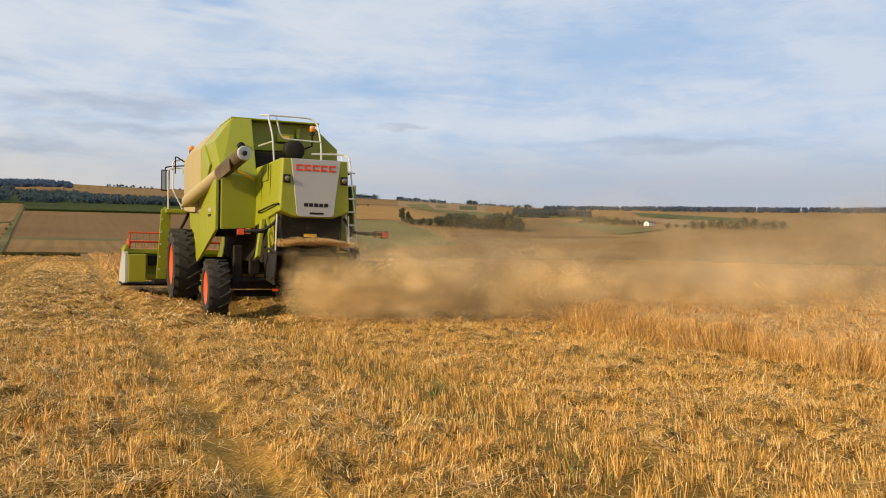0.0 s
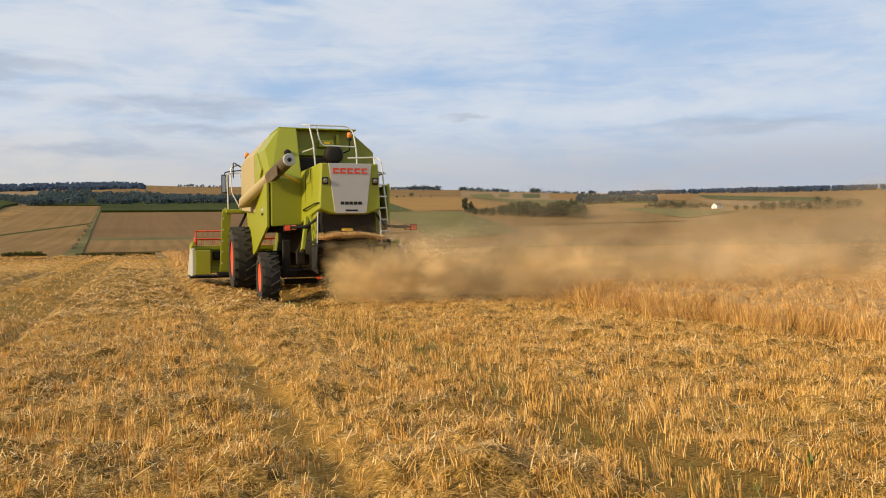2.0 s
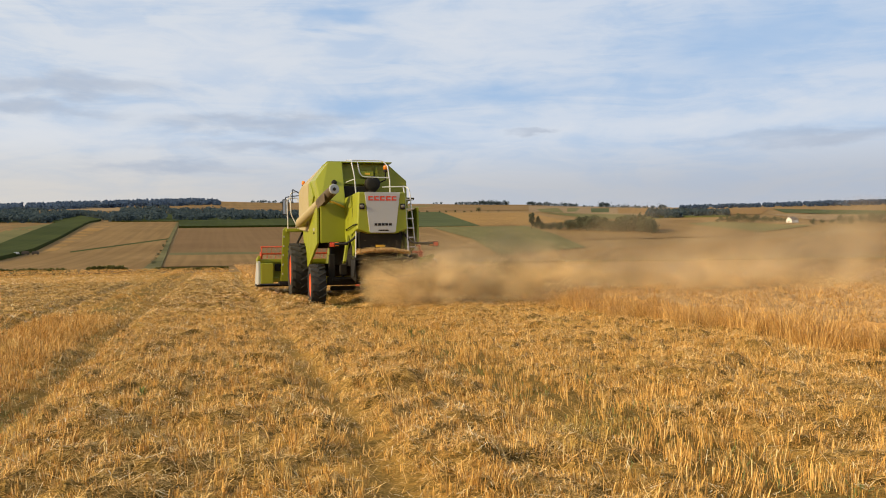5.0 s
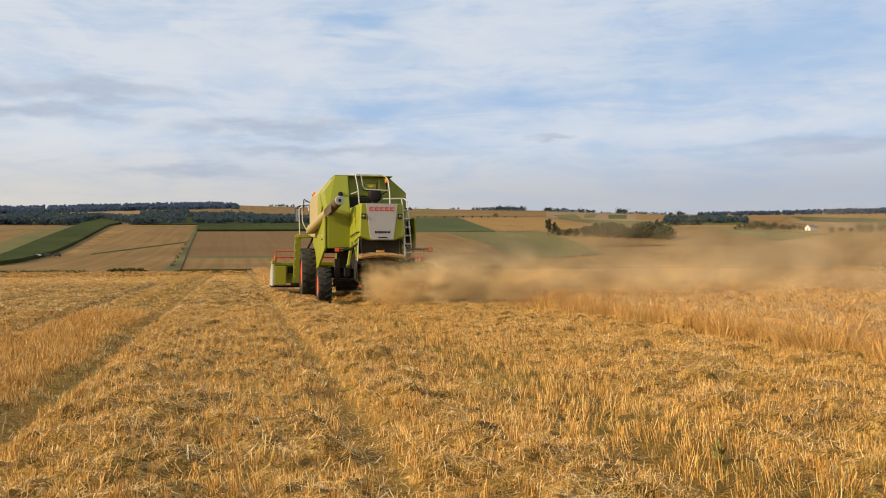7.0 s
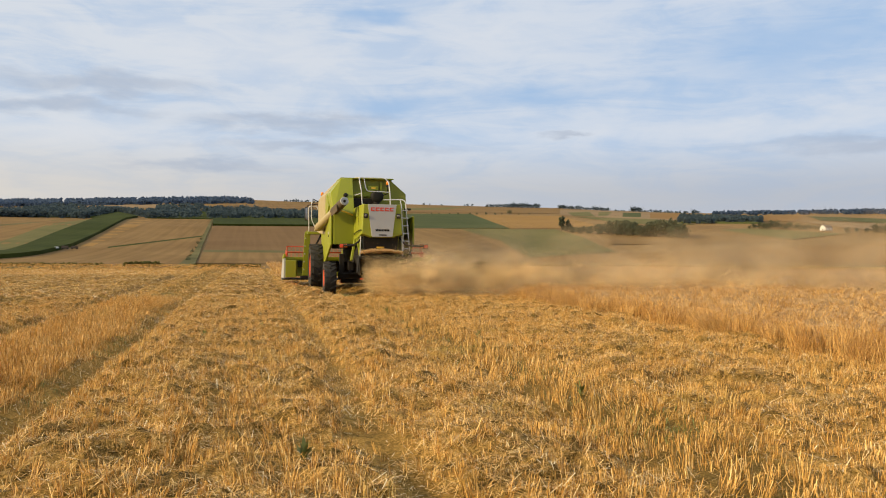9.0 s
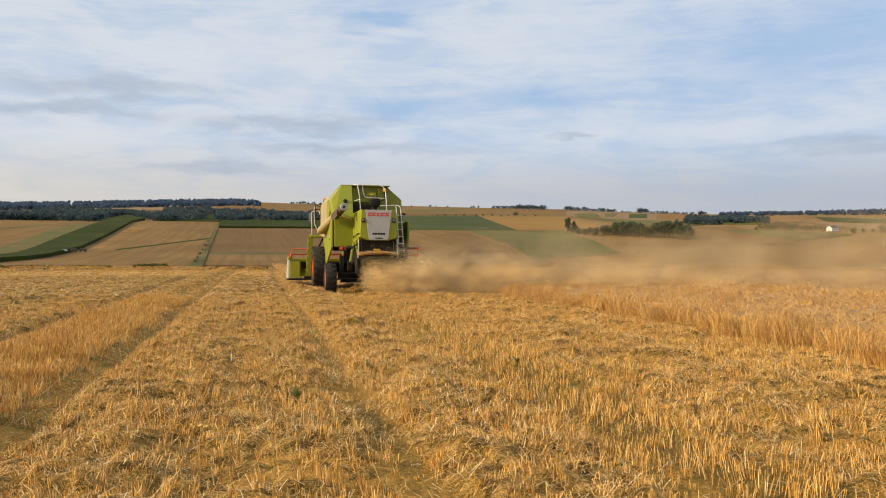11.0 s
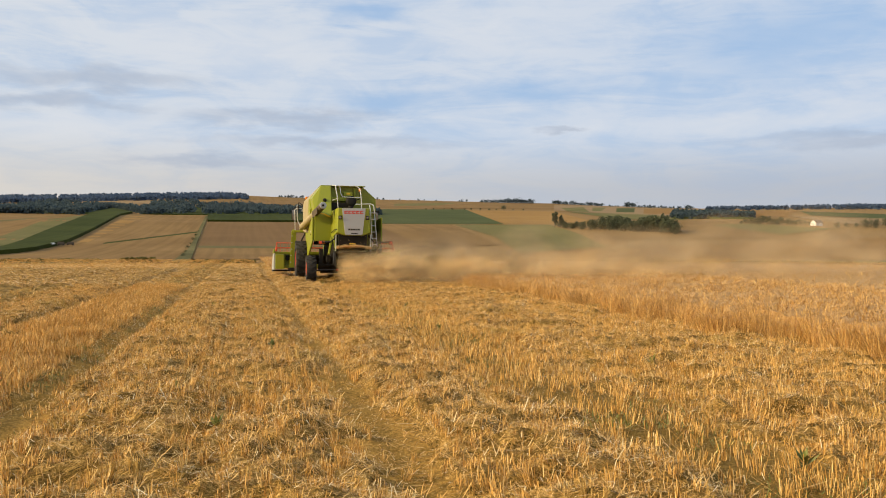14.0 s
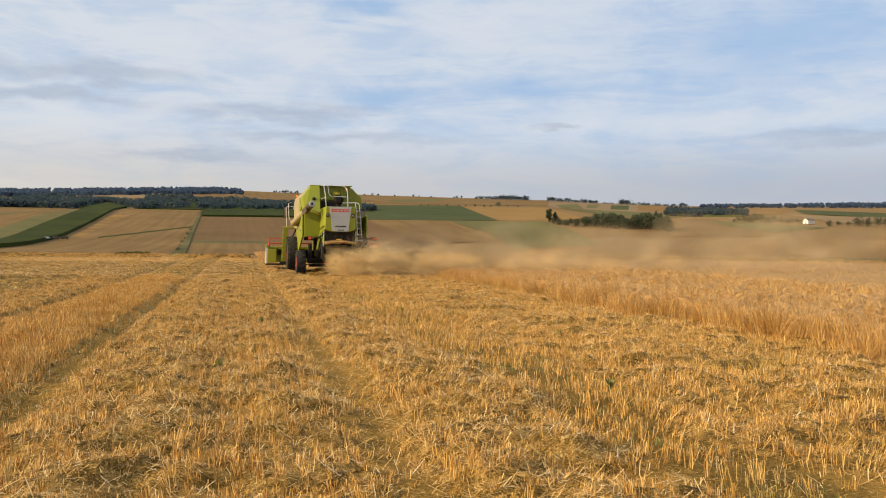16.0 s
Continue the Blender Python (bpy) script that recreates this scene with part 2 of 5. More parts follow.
def farmland(name, a, c, furrow=0.0, turn=0.0):
    """A far field: two tones in broad drifts, and faint working lines."""
    m, n, b = material(name, 0.95)
    at = n.add("ShaderNodeNewGeometry").outputs["Position"]
    broad, fine = n.noise(n.mapped(at, (0.012, 0.012, 0.012)), 1.0, 6, 0.6), n.noise(at, 0.35, 4, 0.7)
    col = n.mix(n.ramp(n.math("ADD", n.math("MULTIPLY", broad, 0.75), n.math("MULTIPLY", fine, 0.25)), [(0.35, (0, 0, 0)), (0.65, (1, 1, 1))]), rgb(*a), rgb(*c))
    if furrow:
        lines = n.noise(n.mapped(at, (0.22, 0.004, 0.01), (0, 0, turn)), 1.0, 3, 0.5)
        col = n.mix(n.math("MULTIPLY", n.ramp(lines, [(0.42, (0, 0, 0)), (0.6, (1, 1, 1))]), furrow), col, n.mix(1.0, col, rgb(0.72, 0.72, 0.70), "MULTIPLY"))
    link(n, col, b, "Base Color")
    b.inputs["Specular IOR Level"].default_value = 0.06
    return m


def foliage(name, dark, light):
    """Leaves that pass half of their light on."""
    m, n, b = material(name, 0.7)
    geo = n.add("ShaderNodeNewGeometry")
    t = n.math("ADD", n.math("MULTIPLY", geo.outputs["Random Per Island"], 0.5), n.math("MULTIPLY", n.noise(geo.outputs["Position"], 0.08, 3), 0.5))
    two_sided(n, b, n.ramp(t, [(0.15, dark), (0.85, light)]), 0.45)
    return m


SOIL = soil()
# stubble, wheat, pale, ochre, beet, grass: tones dulled, distance haze put into them
TAN = farmland("stubble_field", (0.198, 0.116, 0.042), (0.262, 0.160, 0.062), 0.6, 0.12)
BROWN = farmland("tilled_field", (0.160, 0.093, 0.038), (0.198, 0.117, 0.050), 0.3, -0.05)
WHEAT = farmland("wheat_field", (0.270, 0.150, 0.045), (0.318, 0.184, 0.058), 0.2, 0.4)
PALE = farmland("pale_field", (0.245, 0.162, 0.082), (0.290, 0.196, 0.102), 0.2, 0.3)
OCHRE = farmland("ochre_field", (0.228, 0.125, 0.040), (0.266, 0.150, 0.050), 0.15, 0.2)
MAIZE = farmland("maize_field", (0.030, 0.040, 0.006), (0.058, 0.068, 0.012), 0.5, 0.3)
BEET = farmland("beet_field", (0.062, 0.074, 0.024), (0.088, 0.098, 0.034), 0.3, 0.2)
GRASS = farmland("grass_field", (0.125, 0.118, 0.042), (0.180, 0.152, 0.056), 0.3, 0.2)
VERGE = farmland("grass_verge", (0.075, 0.070, 0.026), (0.17, 0.145, 0.058))
# leaf green lightened and greyed: the valley's haze is in the colour
LEAF = foliage("hazed_tree_leaf", (0.078, 0.088, 0.052), (0.122, 0.132, 0.076))
LEAF_MARGIN = foliage("margin_leaf", (0.12, 0.12, 0.035), (0.20, 0.18, 0.065))
# bluish leaf tones below hold the distance haze of the far woods
LEAF_FAR = foliage("hazed_far_leaf", (0.078, 0.106, 0.118), (0.092, 0.122, 0.128))
LEAF_HILL = foliage("hazed_hill_leaf", (0.090, 0.128, 0.196), (0.098, 0.138, 0.206))
BARK = paint("bark", (0.10, 0.075, 0.05), 0.9, dust=0.1, bump=0.5)
GREEN = paint("green_paint", (0.262, 0.280, 0.004), 0.42, dust=0.05, coat=0.06)
GREEN_DUSTY = paint("dusty_green_paint", (0.20, 0.225, 0.008), 0.5, dust=0.25)
CREAM = paint("cream_paint", (0.38, 0.305, 0.155), 0.5, dust=0.25)
GREY = paint("grey_panel", (0.40, 0.40, 0.39), 0.5, dust=0.15)
BLACK = paint("black_plastic", (0.011, 0.010, 0.009), 0.55, dust=0.03, spec=0.25)
# near-black steel: shade under the machine is put into the base colour
SHADOW_STEEL = paint("shaded_dark_steel", (0.013, 0.011, 0.009), 0.7, dust=0.05, spec=0.2)
STEEL = paint("galvanised_tube", (0.62, 0.61, 0.58), 0.38, 0.25, dust=0.15)
RUBBER = paint("tyre_rubber", (0.016, 0.015, 0.014), 0.8, dust=0.07, bump=0.3)
RED_RIM = paint("orange_red_paint", (0.74, 0.075, 0.012), 0.4, dust=0.2)
RED_MARK = paint("red_mark", (0.62, 0.05, 0.015), 0.45, dust=0.05)
AMBER = paint("amber_lens", (0.95, 0.26, 0.02), 0.15, dust=0.05, coat=0.6)
RED_LENS = paint("red_lens", (0.75, 0.07, 0.015), 0.15, dust=0.05, coat=0.6)
YELLOW = paint("yellow_sticker", (0.85, 0.50, 0.03), 0.45, dust=0.1)
LENS = paint("lamp_glass", (0.16, 0.14, 0.11), 0.12, 0.3, dust=0.05, coat=0.8)
RUBBER_SPOUT = paint("spout_rubber", (0.055, 0.038, 0.024), 0.75, dust=0.35, bump=0.4)
PLASTER = paint("white_plaster", (0.78, 0.76, 0.72), 0.85, dust=0.05)
TILES = paint("roof_tiles", (0.15, 0.12, 0.10), 0.8, dust=0.1)
WINDOW = paint("window_glass", (0.03, 0.035, 0.04), 0.08, dust=0.02, coat=0.8)
MIRROR, _n, _b = material("mirror_glass", 0.05, 1.0)
_b.inputs["Base Color"].default_value = rgb(0.35, 0.36, 0.37)

# ---- building helpers ----
def mesh_object(name, bm, mat, parent=None, smooth=False):
    me = bpy.data.meshes.new(name)
    bm.to_mesh(me)
    bm.free()
    me.materials.append(mat)
    if smooth:
        me.polygons.foreach_set("use_smooth", [True] * len(me.polygons))
    ob = new(name, me)
    if parent:
        ob.parent = parent
    return ob


def part(name, bm, mat, parent, label="", smooth=False):
    ob = mesh_object(name, bm, mat, parent, smooth)
    return tagged(ob, label) if label else ob


def thing(name, at, label, category, group="", kind=""):
    ob = new(name)
    ob.location = at
    ob.empty_display_size = 0.2
    return tagged(ob, label, category, group, kind)


def box(size, at=(0, 0, 0), bevel=0.01, turn=(0, 0, 0)):
    bm = bmesh.new()
    bmesh.ops.create_cube(bm, size=1)
    bmesh.ops.scale(bm, vec=size, verts=bm.verts)
    if bevel:
        bmesh.ops.bevel(bm, geom=bm.edges[:], offset=min(bevel, min(size) * 0.4), segments=2, profile=0.6, affect="EDGES")
    bmesh.ops.transform(bm, matrix=pose(*at, *turn), verts=bm.verts)
    return bm


def prism(outline, axis, lo, hi, bevel=0.012):
    """A flat outline of (a, b) pairs pushed from lo to hi along an axis: x: (y, z); y: (x, z); z: (x, y)."""
    bm = bmesh.new()

    def at(a, b, c):
        return {"x": (c, a, b), "y": (a, c, b), "z": (a, b, c)}[axis]
    one = [bm.verts.new(at(a, b, lo)) for a, b in outline]
    two = [bm.verts.new(at(a, b, hi)) for a, b in outline]
    bm.faces.new(one)
    bm.faces.new(two[::-1])
    n = len(one)
    for i in range(n):
        bm.faces.new((one[i], two[i], two[(i + 1) % n], one[(i + 1) % n]))
    bmesh.ops.recalc_face_normals(bm, faces=bm.faces)
    if bevel:
        bmesh.ops.bevel(bm, geom=bm.edges[:], offset=bevel, segments=2, profile=0.6, affect="EDGES")
    return bm


def hull(points, bevel=0.015):
    bm = bmesh.new()
    for p in points:
        bm.verts.new(p)
    bmesh.ops.convex_hull(bm, input=bm.verts)
    bmesh.ops.dissolve_limit(bm, angle_limit=0.02, verts=bm.verts, edges=bm.edges)
    bmesh.ops.recalc_face_normals(bm, faces=bm.faces)
    if bevel:
        bmesh.ops.bevel(bm, geom=bm.edges[:], offset=bevel, segments=2, profile=0.6, affect="EDGES")
    return bm


def add_to(bm, other):
    """Join other into bm."""
    me = bpy.data.meshes.new("tmp")
    other.to_mesh(me)
    other.free()
    bm.from_mesh(me)
    bpy.data.meshes.remove(me)
    return bm


def tube(points, radius, sides=10, rounded=0.0):
    """A pipe along points, with its corners rounded."""
    pts = [Vector(p) for p in points]
    if rounded:
        out = [pts[0]]
        for a, b, c in zip(pts, pts[1:], pts[2:]):
            r = min(rounded, (a - b).length * 0.45, (c - b).length * 0.45)
            p, q = b + (a - b).normalized() * r, b + (c - b).normalized() * r
            out += [p.lerp(b, t).lerp(b.lerp(q, t), t) for t in (0, 0.25, 0.5, 0.75, 1)]
        pts = out + [pts[-1]]
    bm = bmesh.new()
    rings = []
    side = None
    for i, p in enumerate(pts):
        d = (pts[min(i + 1, len(pts) - 1)] - pts[max(i - 1, 0)]).normalized()
        if side is None:
            side = d.orthogonal().normalized()
        side = (side - d * side.dot(d)).normalized()
        up_ = d.cross(side)
        r = radius[i] if isinstance(radius, (list, tuple)) else radius
        rings.append([bm.verts.new(p + (side * math.cos(a) + up_ * math.sin(a)) * r) for a in (2 * math.pi * k / sides for k in range(sides))])
    for a, b in zip(rings, rings[1:]):
        for k in range(sides):
            bm.faces.new((a[k], a[(k + 1) % sides], b[(k + 1) % sides], b[k]))
    bm.faces.new(rings[0][::-1])
    bm.faces.new(rings[-1])
    bmesh.ops.recalc_face_normals(bm, faces=bm.faces)
    return bm


def lathe(profile, axis="x", sides=40):
    """(along, radius) pairs turned round an axis."""
    bm = bmesh.new()
    rings = []
    for a, r in profile:
        ring = []
        for k in range(sides):
            c, s = math.cos(2 * math.pi * k / sides) * r, math.sin(2 * math.pi * k / sides) * r
            ring.append(bm.verts.new({"x": (a, c, s), "y": (c, a, s), "z": (c, s, a)}[axis]))
        rings.append(ring)
    for a, b in zip(rings, rings[1:]):
        for k in range(sides):
            bm.faces.new((a[k], a[(k + 1) % sides], b[(k + 1) % sides], b[k]))
    for ring in (rings[0], rings[-1]):
        bm.faces.new(ring)
    bmesh.ops.recalc_face_normals(bm, faces=bm.faces)
    return bm


def moved(bm, *p):
    bmesh.ops.transform(bm, matrix=pose(*p), verts=bm.verts)
    return bm


def raw_mesh(name, verts, faces_per, mat, parent=None, smooth=False):
    """A big mesh from arrays: verts (n, k, 3), where every row of k points carries the faces in faces_per."""
    n, k, _ = verts.shape
    sizes = np.array([len(f) for f in faces_per])
    flat_f = np.concatenate([np.array(f) for f in faces_per])
    loops = (np.arange(n)[:, None] * k + flat_f[None, :]).ravel().astype(np.int32)
    counts = np.tile(sizes, n)
    me = bpy.data.meshes.new(name)
    me.vertices.add(n * k)
    me.vertices.foreach_set("co", verts.astype(np.float32).ravel())
    me.loops.add(len(loops))
    me.loops.foreach_set("vertex_index", loops)
    me.polygons.add(len(counts))
    starts = np.concatenate([[0], np.cumsum(counts)[:-1]]).astype(np.int32)
    me.polygons.foreach_set("loop_start", starts)
    me.update(calc_edges=True)
    me.materials.append(mat)
    ob = new(name, me)
    if parent:
        ob.parent = parent
    return ob


def grain2(x, y, size, seed):
    """Smooth value noise over the plan, 0 to 1."""
    rng = np.random.RandomState(seed)
    table = rng.rand(256, 256)
    u, v = x / size + 1000.0, y / size + 1000.0
    i, j = np.floor(u).astype(int), np.floor(v).astype(int)
    a, b = u - i, v - j
    a, b = a * a * (3 - 2 * a), b * b * (3 - 2 * b)
    g = lambda p, q: table[p % 256, q % 256]
    return (g(i, j) * (1 - a) + g(i + 1, j) * a) * (1 - b) + (g(i, j + 1) * (1 - a) + g(i + 1, j + 1) * a) * b


# ---- the land ----
HUB = (0.0, -10.0)
NEAR_R = [0, 57, 66, 82, 120, 165, 240]
NEAR_Z = [0, 0, -0.02, -0.35, -1.7, -5.2, -8.4]
# distance and the angle over the eye's level at which the slopes beyond the dip lie
FAR_R = [240, 400, 700, 1000, 1300, 1800, 2600]
FAR_E = [-2.33, -1.08, 0.35, 1.55, 2.10, 2.65, 3.2]


def ridge(az):
    return np.interp(az, [-40, -15, -6, -0.5, 4, 11, 18, 21, 25, 30, 36, 41, 70], [3.0, 2.84, 3.26, 3.46, 3.36, 3.31, 3.16, 3.10, 2.90, 2.72, 2.72, 2.66, 2.5])


def height(az, r):
    """The height of the land at a bearing (degrees from the tramline, to the right) and a distance from HUB."""
    az, r = np.asarray(az, float), np.asarray(r, float)
    e = np.interp(r, FAR_R, FAR_E)
    top = ridge(az)
    e = np.where(r > 1300, 2.1 + (e - 2.1) * (top - 2.1) / (3.2 - 2.1), e)
    far = EYE + r * np.tan(np.radians(e))
    ztop = EYE + 2600 * np.tan(np.radians(top))
    far = np.where(r > 2600, ztop - (r - 2600) * 0.02, far)
    return np.where(r < 240, np.interp(r, NEAR_R, NEAR_Z), far)


def rut_relief(x, y):
    z = np.zeros_like(x)
    wob = 0.08 * (grain2(x * 0, y, 4.0, 5) - 0.5)
    for rx in RUTS:
        z -= (0.055 if rx > 0 else 0.085) * np.exp(-((x - rx - wob) / 0.17) ** 2)
    return z + 0.06 * (grain2(x, y, 0.7, 6) - 0.5) + 0.05 * (grain2(x, y, 0.33, 7) - 0.5)


def on_slope(az, e, lift=0.0):
    """The point of the far slopes at a bearing and an angle over the eye's level."""
    rs = np.linspace(300, 2600, 600)
    z = height(np.full_like(rs, az), rs)
    r = float(np.interp(e, np.degrees(np.arctan2(z - EYE, rs)), rs))
    a = radians(az)
    return Vector((HUB[0] + r * math.sin(a), HUB[1] + r * math.cos(a), float(height(az, r)) + lift))


def build_ground():
    az = np.concatenate([np.arange(-180, -26, 3.5), np.arange(-26, 66, 0.34), np.arange(66, 180, 3.5)])
    r = np.concatenate([np.arange(0.3, 42, 0.42), 42 * 1.04 ** np.arange(0, 117)])
    A, R = np.meshgrid(az, r, indexing="ij")
    X, Y = HUB[0] + R * np.sin(np.radians(A)), HUB[1] + R * np.cos(np.radians(A))
    Z = height(A, R) + np.where(R < 75, rut_relief(X, Y), 0)
    na, nr = A.shape
    co = np.stack([X, Y, Z], -1).reshape(-1, 3)
    i, j = np.meshgrid(np.arange(na), np.arange(nr - 1), indexing="ij")
    k = (i + 1) % na
    quads = np.stack([i * nr + j, i * nr + j + 1, k * nr + j + 1, k * nr + j], -1).reshape(-1, 4)
    me = bpy.data.meshes.new("ground")
    fan = [list(np.arange(na) * nr)]
    me.from_pydata(co.tolist(), [], quads.tolist() + fan)
    me.materials.append(SOIL)
    me.polygons.foreach_set("use_smooth", [True] * len(me.polygons))
    me.update()
    return tagged(new("ground", me), "dry harvested field falling away to rolling farmland hills", "ground", kind="structure")


FIELDS = []


def field(name, left, right, mat, label, tall=0.0, cuts=22):
    """A far field between two edges, each a list of (bearing, slope angle) from its top to its foot."""
    def along(edge, t):
        s = t * (len(edge) - 1)
        i = min(int(s), len(edge) - 2)
        f = s - i
        return [edge[i][q] * (1 - f) + edge[i + 1][q] * f for q in (0, 1)]
    FIELDS.append(name)
    lift = 0.25 + 0.015 * len(FIELDS) + tall
    bm = bmesh.new()
    rows = []
    for a in range(cuts + 1):
        p, q = along(left, a / cuts), along(right, a / cuts)
        rows.append([bm.verts.new(on_slope(p[0] + (q[0] - p[0]) * b / cuts, p[1] + (q[1] - p[1]) * b / cuts, lift)) for b in range(cuts + 1)])
    for a in range(cuts):
        for b in range(cuts):
            bm.faces.new((rows[a][b], rows[a + 1][b], rows[a + 1][b + 1], rows[a][b + 1]))
    edge = [e for e in bm.edges if e.is_boundary] if tall else []
    skirt = [] if not edge else bmesh.ops.extrude_edge_only(bm, edges=edge)["geom"]
    for v in skirt:
        if isinstance(v, bmesh.types.BMVert):
            v.co.z -= lift + 1.0
    bmesh.ops.recalc_face_normals(bm, faces=bm.faces)
    return tagged(mesh_object(name, bm, mat), label, "field", kind="structure")


build_ground()
field("field", [(-22, 1.9), (-22, -0.5)], [(-8.6, 2.02), (-15.1, -0.4)], TAN, "tan stubble field on the far slope")
field("grass_track", [(-15.6, 1.42), (-15.6, 1.34)], [(-11.6, 1.86), (-11.6, 1.80)], VERGE, "thin dark track crossing a far field")
field("grass_field", [(-10.08, 1.92), (-12.3, 1.61), (-14.9, 0.49), (-22, -1.6)], [(-9.5, 1.92), (-12.0, 0.91), (-14.2, -0.1), (-22, -1.8)], GRASS, "wedge of thin green growth beside the maize")
field("maize_field", [(-8.4, 2.36), (-9.72, 1.96), (-12.07, 0.91), (-13.78, 0.06), (-14.89, -0.35), (-22, -1.0)], [(-7.2, 2.12), (-8.0, 1.95), (-9.71, 0.89), (-11.13, 0.15), (-13.2, -0.44), (-22, -1.3)], MAIZE, "band of dark green maize running down the slope", 2.4)
field("field", [(-7.2, 2.06), (-9.0, 1.29), (-11.0, 0.16), (-12.3, -0.22), (-21, -1.3)], [(-2.6, 2.02), (-3.05, 1.06), (-3.4, 0.3), (-3.7, -0.31), (-4.3, -1.2)], TAN, "wide tan stubble field with faint working lines")
field("field", [(-7.2, 2.0), (-8.9, 1.22), (-10.6, 0.2)], [(-6.2, 2.0), (-7.9, 1.22), (-9.9, 0.2)], WHEAT, "yellow edge strip beside the maize")
field("grass_track", [(-9.0, 0.17), (-9.0, 0.09)], [(-2.95, 1.01), (-2.95, 0.93)], MAIZE, "thin dark track crossing a far stubble field")
field("grass_verge", [(-2.62, 2.02), (-3.1, 1.06), (-3.45, 0.3), (-3.8, -0.31), (-4.9, -1.2)], [(-2.45, 2.02), (-2.85, 1.06), (-3.15, 0.3), (-3.35, -0.31), (-3.7, -1.2)], VERGE, "rough grass verge between two far fields", 0.5)
field("field", [(-2.45, 1.66), (-3.1, 0.0)], [(13.0, 1.72), (13.5, -0.2)], BROWN, "bare brown tilled field on the far slope")
field("maize_field", [(-2.5, 2.06), (-2.5, 1.64)], [(8.0, 2.14), (8.0, 1.72)], MAIZE, "dark green strip of maize under the woods", 2.4)
field("grass_track", [(-3.1, 0.02), (-3.1, -0.14)], [(6.0, 0.02), (6.0, -0.14)], VERGE, "green field margin")
field("field", [(-3.15, -0.14), (-3.8, -0.9)], [(9.0, -0.14), (9.0, -0.9)], TAN, "narrow tan stubble field in the dip")
field("grass_track", [(-22, -0.92), (-22, -1.25)], [(-9.0, -1.0), (-9.0, -1.25)], VERGE, "weedy green field margin in the dip")
field("beet_field", [(7.0, 2.62), (7.0, 1.62)], [(14.9, 2.66), (17.6, 1.66)], BEET, "blue-green field on the hillside", 0.3)
field("wheat_field", [(15.0, 2.60), (17.7, 1.67)], [(21.0, 2.54), (24.3, 1.70)], WHEAT, "bright ripe wheat field on the hillside")
field("field", [(8.5, 1.62), (12.5, 0.0)], [(14.0, 1.60), (17.5, 0.2)], TAN, "rounded tan stubble field")
field("grass_field", [(14.2, 1.59), (17.0, 0.79), (18.9, -0.37)], [(20.8, 1.62), (22.7, 1.04), (24.8, 0.1)], GRASS, "light green grass field below the trees")
field("field", [(24.3, 1.95), (24.5, 0.6)], [(32.0, 1.85), (36.0, 0.75)], TAN, "tan field beyond the tree clump")
field("ochre_field", [(20.0, -0.3), (19.0, -1.1)], [(58.0, 1.6), (58.0, -1.1)], OCHRE, "broad ochre field rising beyond the crop")
field("grass_track", [(14.0, -0.86), (14.0, -0.98)], [(58.0, -0.62), (58.0, -0.74)], VERGE, "dark margin below the ochre field", 0.6)
field("field", [(21.0, 2.98), (21.0, 2.60)], [(30.5, 2.80), (30.5, 2.10)], PALE, "patchwork of pale fields near the ridge")
field("grass_field", [(21.5, 2.78), (21.9, 2.55)], [(23.0, 2.82), (23.4, 2.5)], GRASS, "small green field near the ridge")
field("grass_field", [(23.6, 2.80), (23.6, 2.56)], [(24.5, 2.80), (24.2, 2.56)], GRASS, "small green field near the ridge")
field("beet_field", [(25.2, 2.75), (25.2, 2.48)], [(26.4, 2.74), (26.4, 2.46)], BEET, "small dark green field near the ridge")
field("grass_field", [(22.0, 2.5), (25.5, 2.0)], [(27.5, 2.3), (30.0, 1.95)], GRASS, "greenish slope above the tree clump")
field("field", [(27.0, 2.72), (27.0, 2.38)], [(29.0, 2.70), (29.0, 2.30)], OCHRE, "small ochre field near the ridge")
field("maize_field", [(29.0, 2.62), (29.0, 2.06)], [(34.0, 2.44), (34.0, 2.0)], BEET, "dark green field of tall maize", 1.5)
field("grass_field", [(31.4, 1.60), (35.8, 0.95)], [(33.4, 1.68), (39.0, 1.33)], GRASS, "light green strip beside the ochre field")
field("field", [(34.1, 2.52), (33.6, 2.15)], [(36.6, 2.50), (36.0, 2.12)], OCHRE, "small ochre field near the farm")
field("grass_field", [(36.7, 2.46), (37.4, 2.18)], [(44.0, 2.1), (44.0, 1.8)], BEET, "green field sloping behind the farm")
field("field", [(36.2, 2.14), (39.3, 1.62)], [(44.0, 1.85), (44.0, 1.5)], PALE, "pale stubble field behind the farm")
field("field", [(9.0, 3.28), (9.0, 2.74)], [(21.0, 3.08), (21.0, 2.70)], TAN, "tan field along the ridge")
field("grass_field", [(10.0, 3.02), (10.0, 2.86)], [(14.6, 3.12), (13.0, 2.92)], GRASS, "green field along the ridge")
field("field", [(-22, 2.75), (-22, 2.45)], [(-5.5, 3.12), (-5.5, 2.75)], PALE, "pale field among the woods")
field("field", [(-3.2, 3.34), (-3.2, 2.86)], [(9.0, 3.36), (9.0, 2.86)], TAN, "tan field above the woods")
# dark sheets added under the crowns so no tan ground shows between them
field("wood_floor", [(-22, 2.3), (-22, 1.95)], [(-8.8, 2.5), (-8.8, 2.0)], MAIZE, "dark sheet added under the crowns of the far wood", 0.3)
field("wood_floor", [(-6.4, 2.6), (-6.6, 2.06)], [(9.0, 2.6), (9.0, 2.16)], MAIZE, "dark sheet added under the crowns of the far wood", 0.3)

# ---- stubble, litter and standing crop ----
rng = np.random.RandomState(11)
EDGE = 7.8


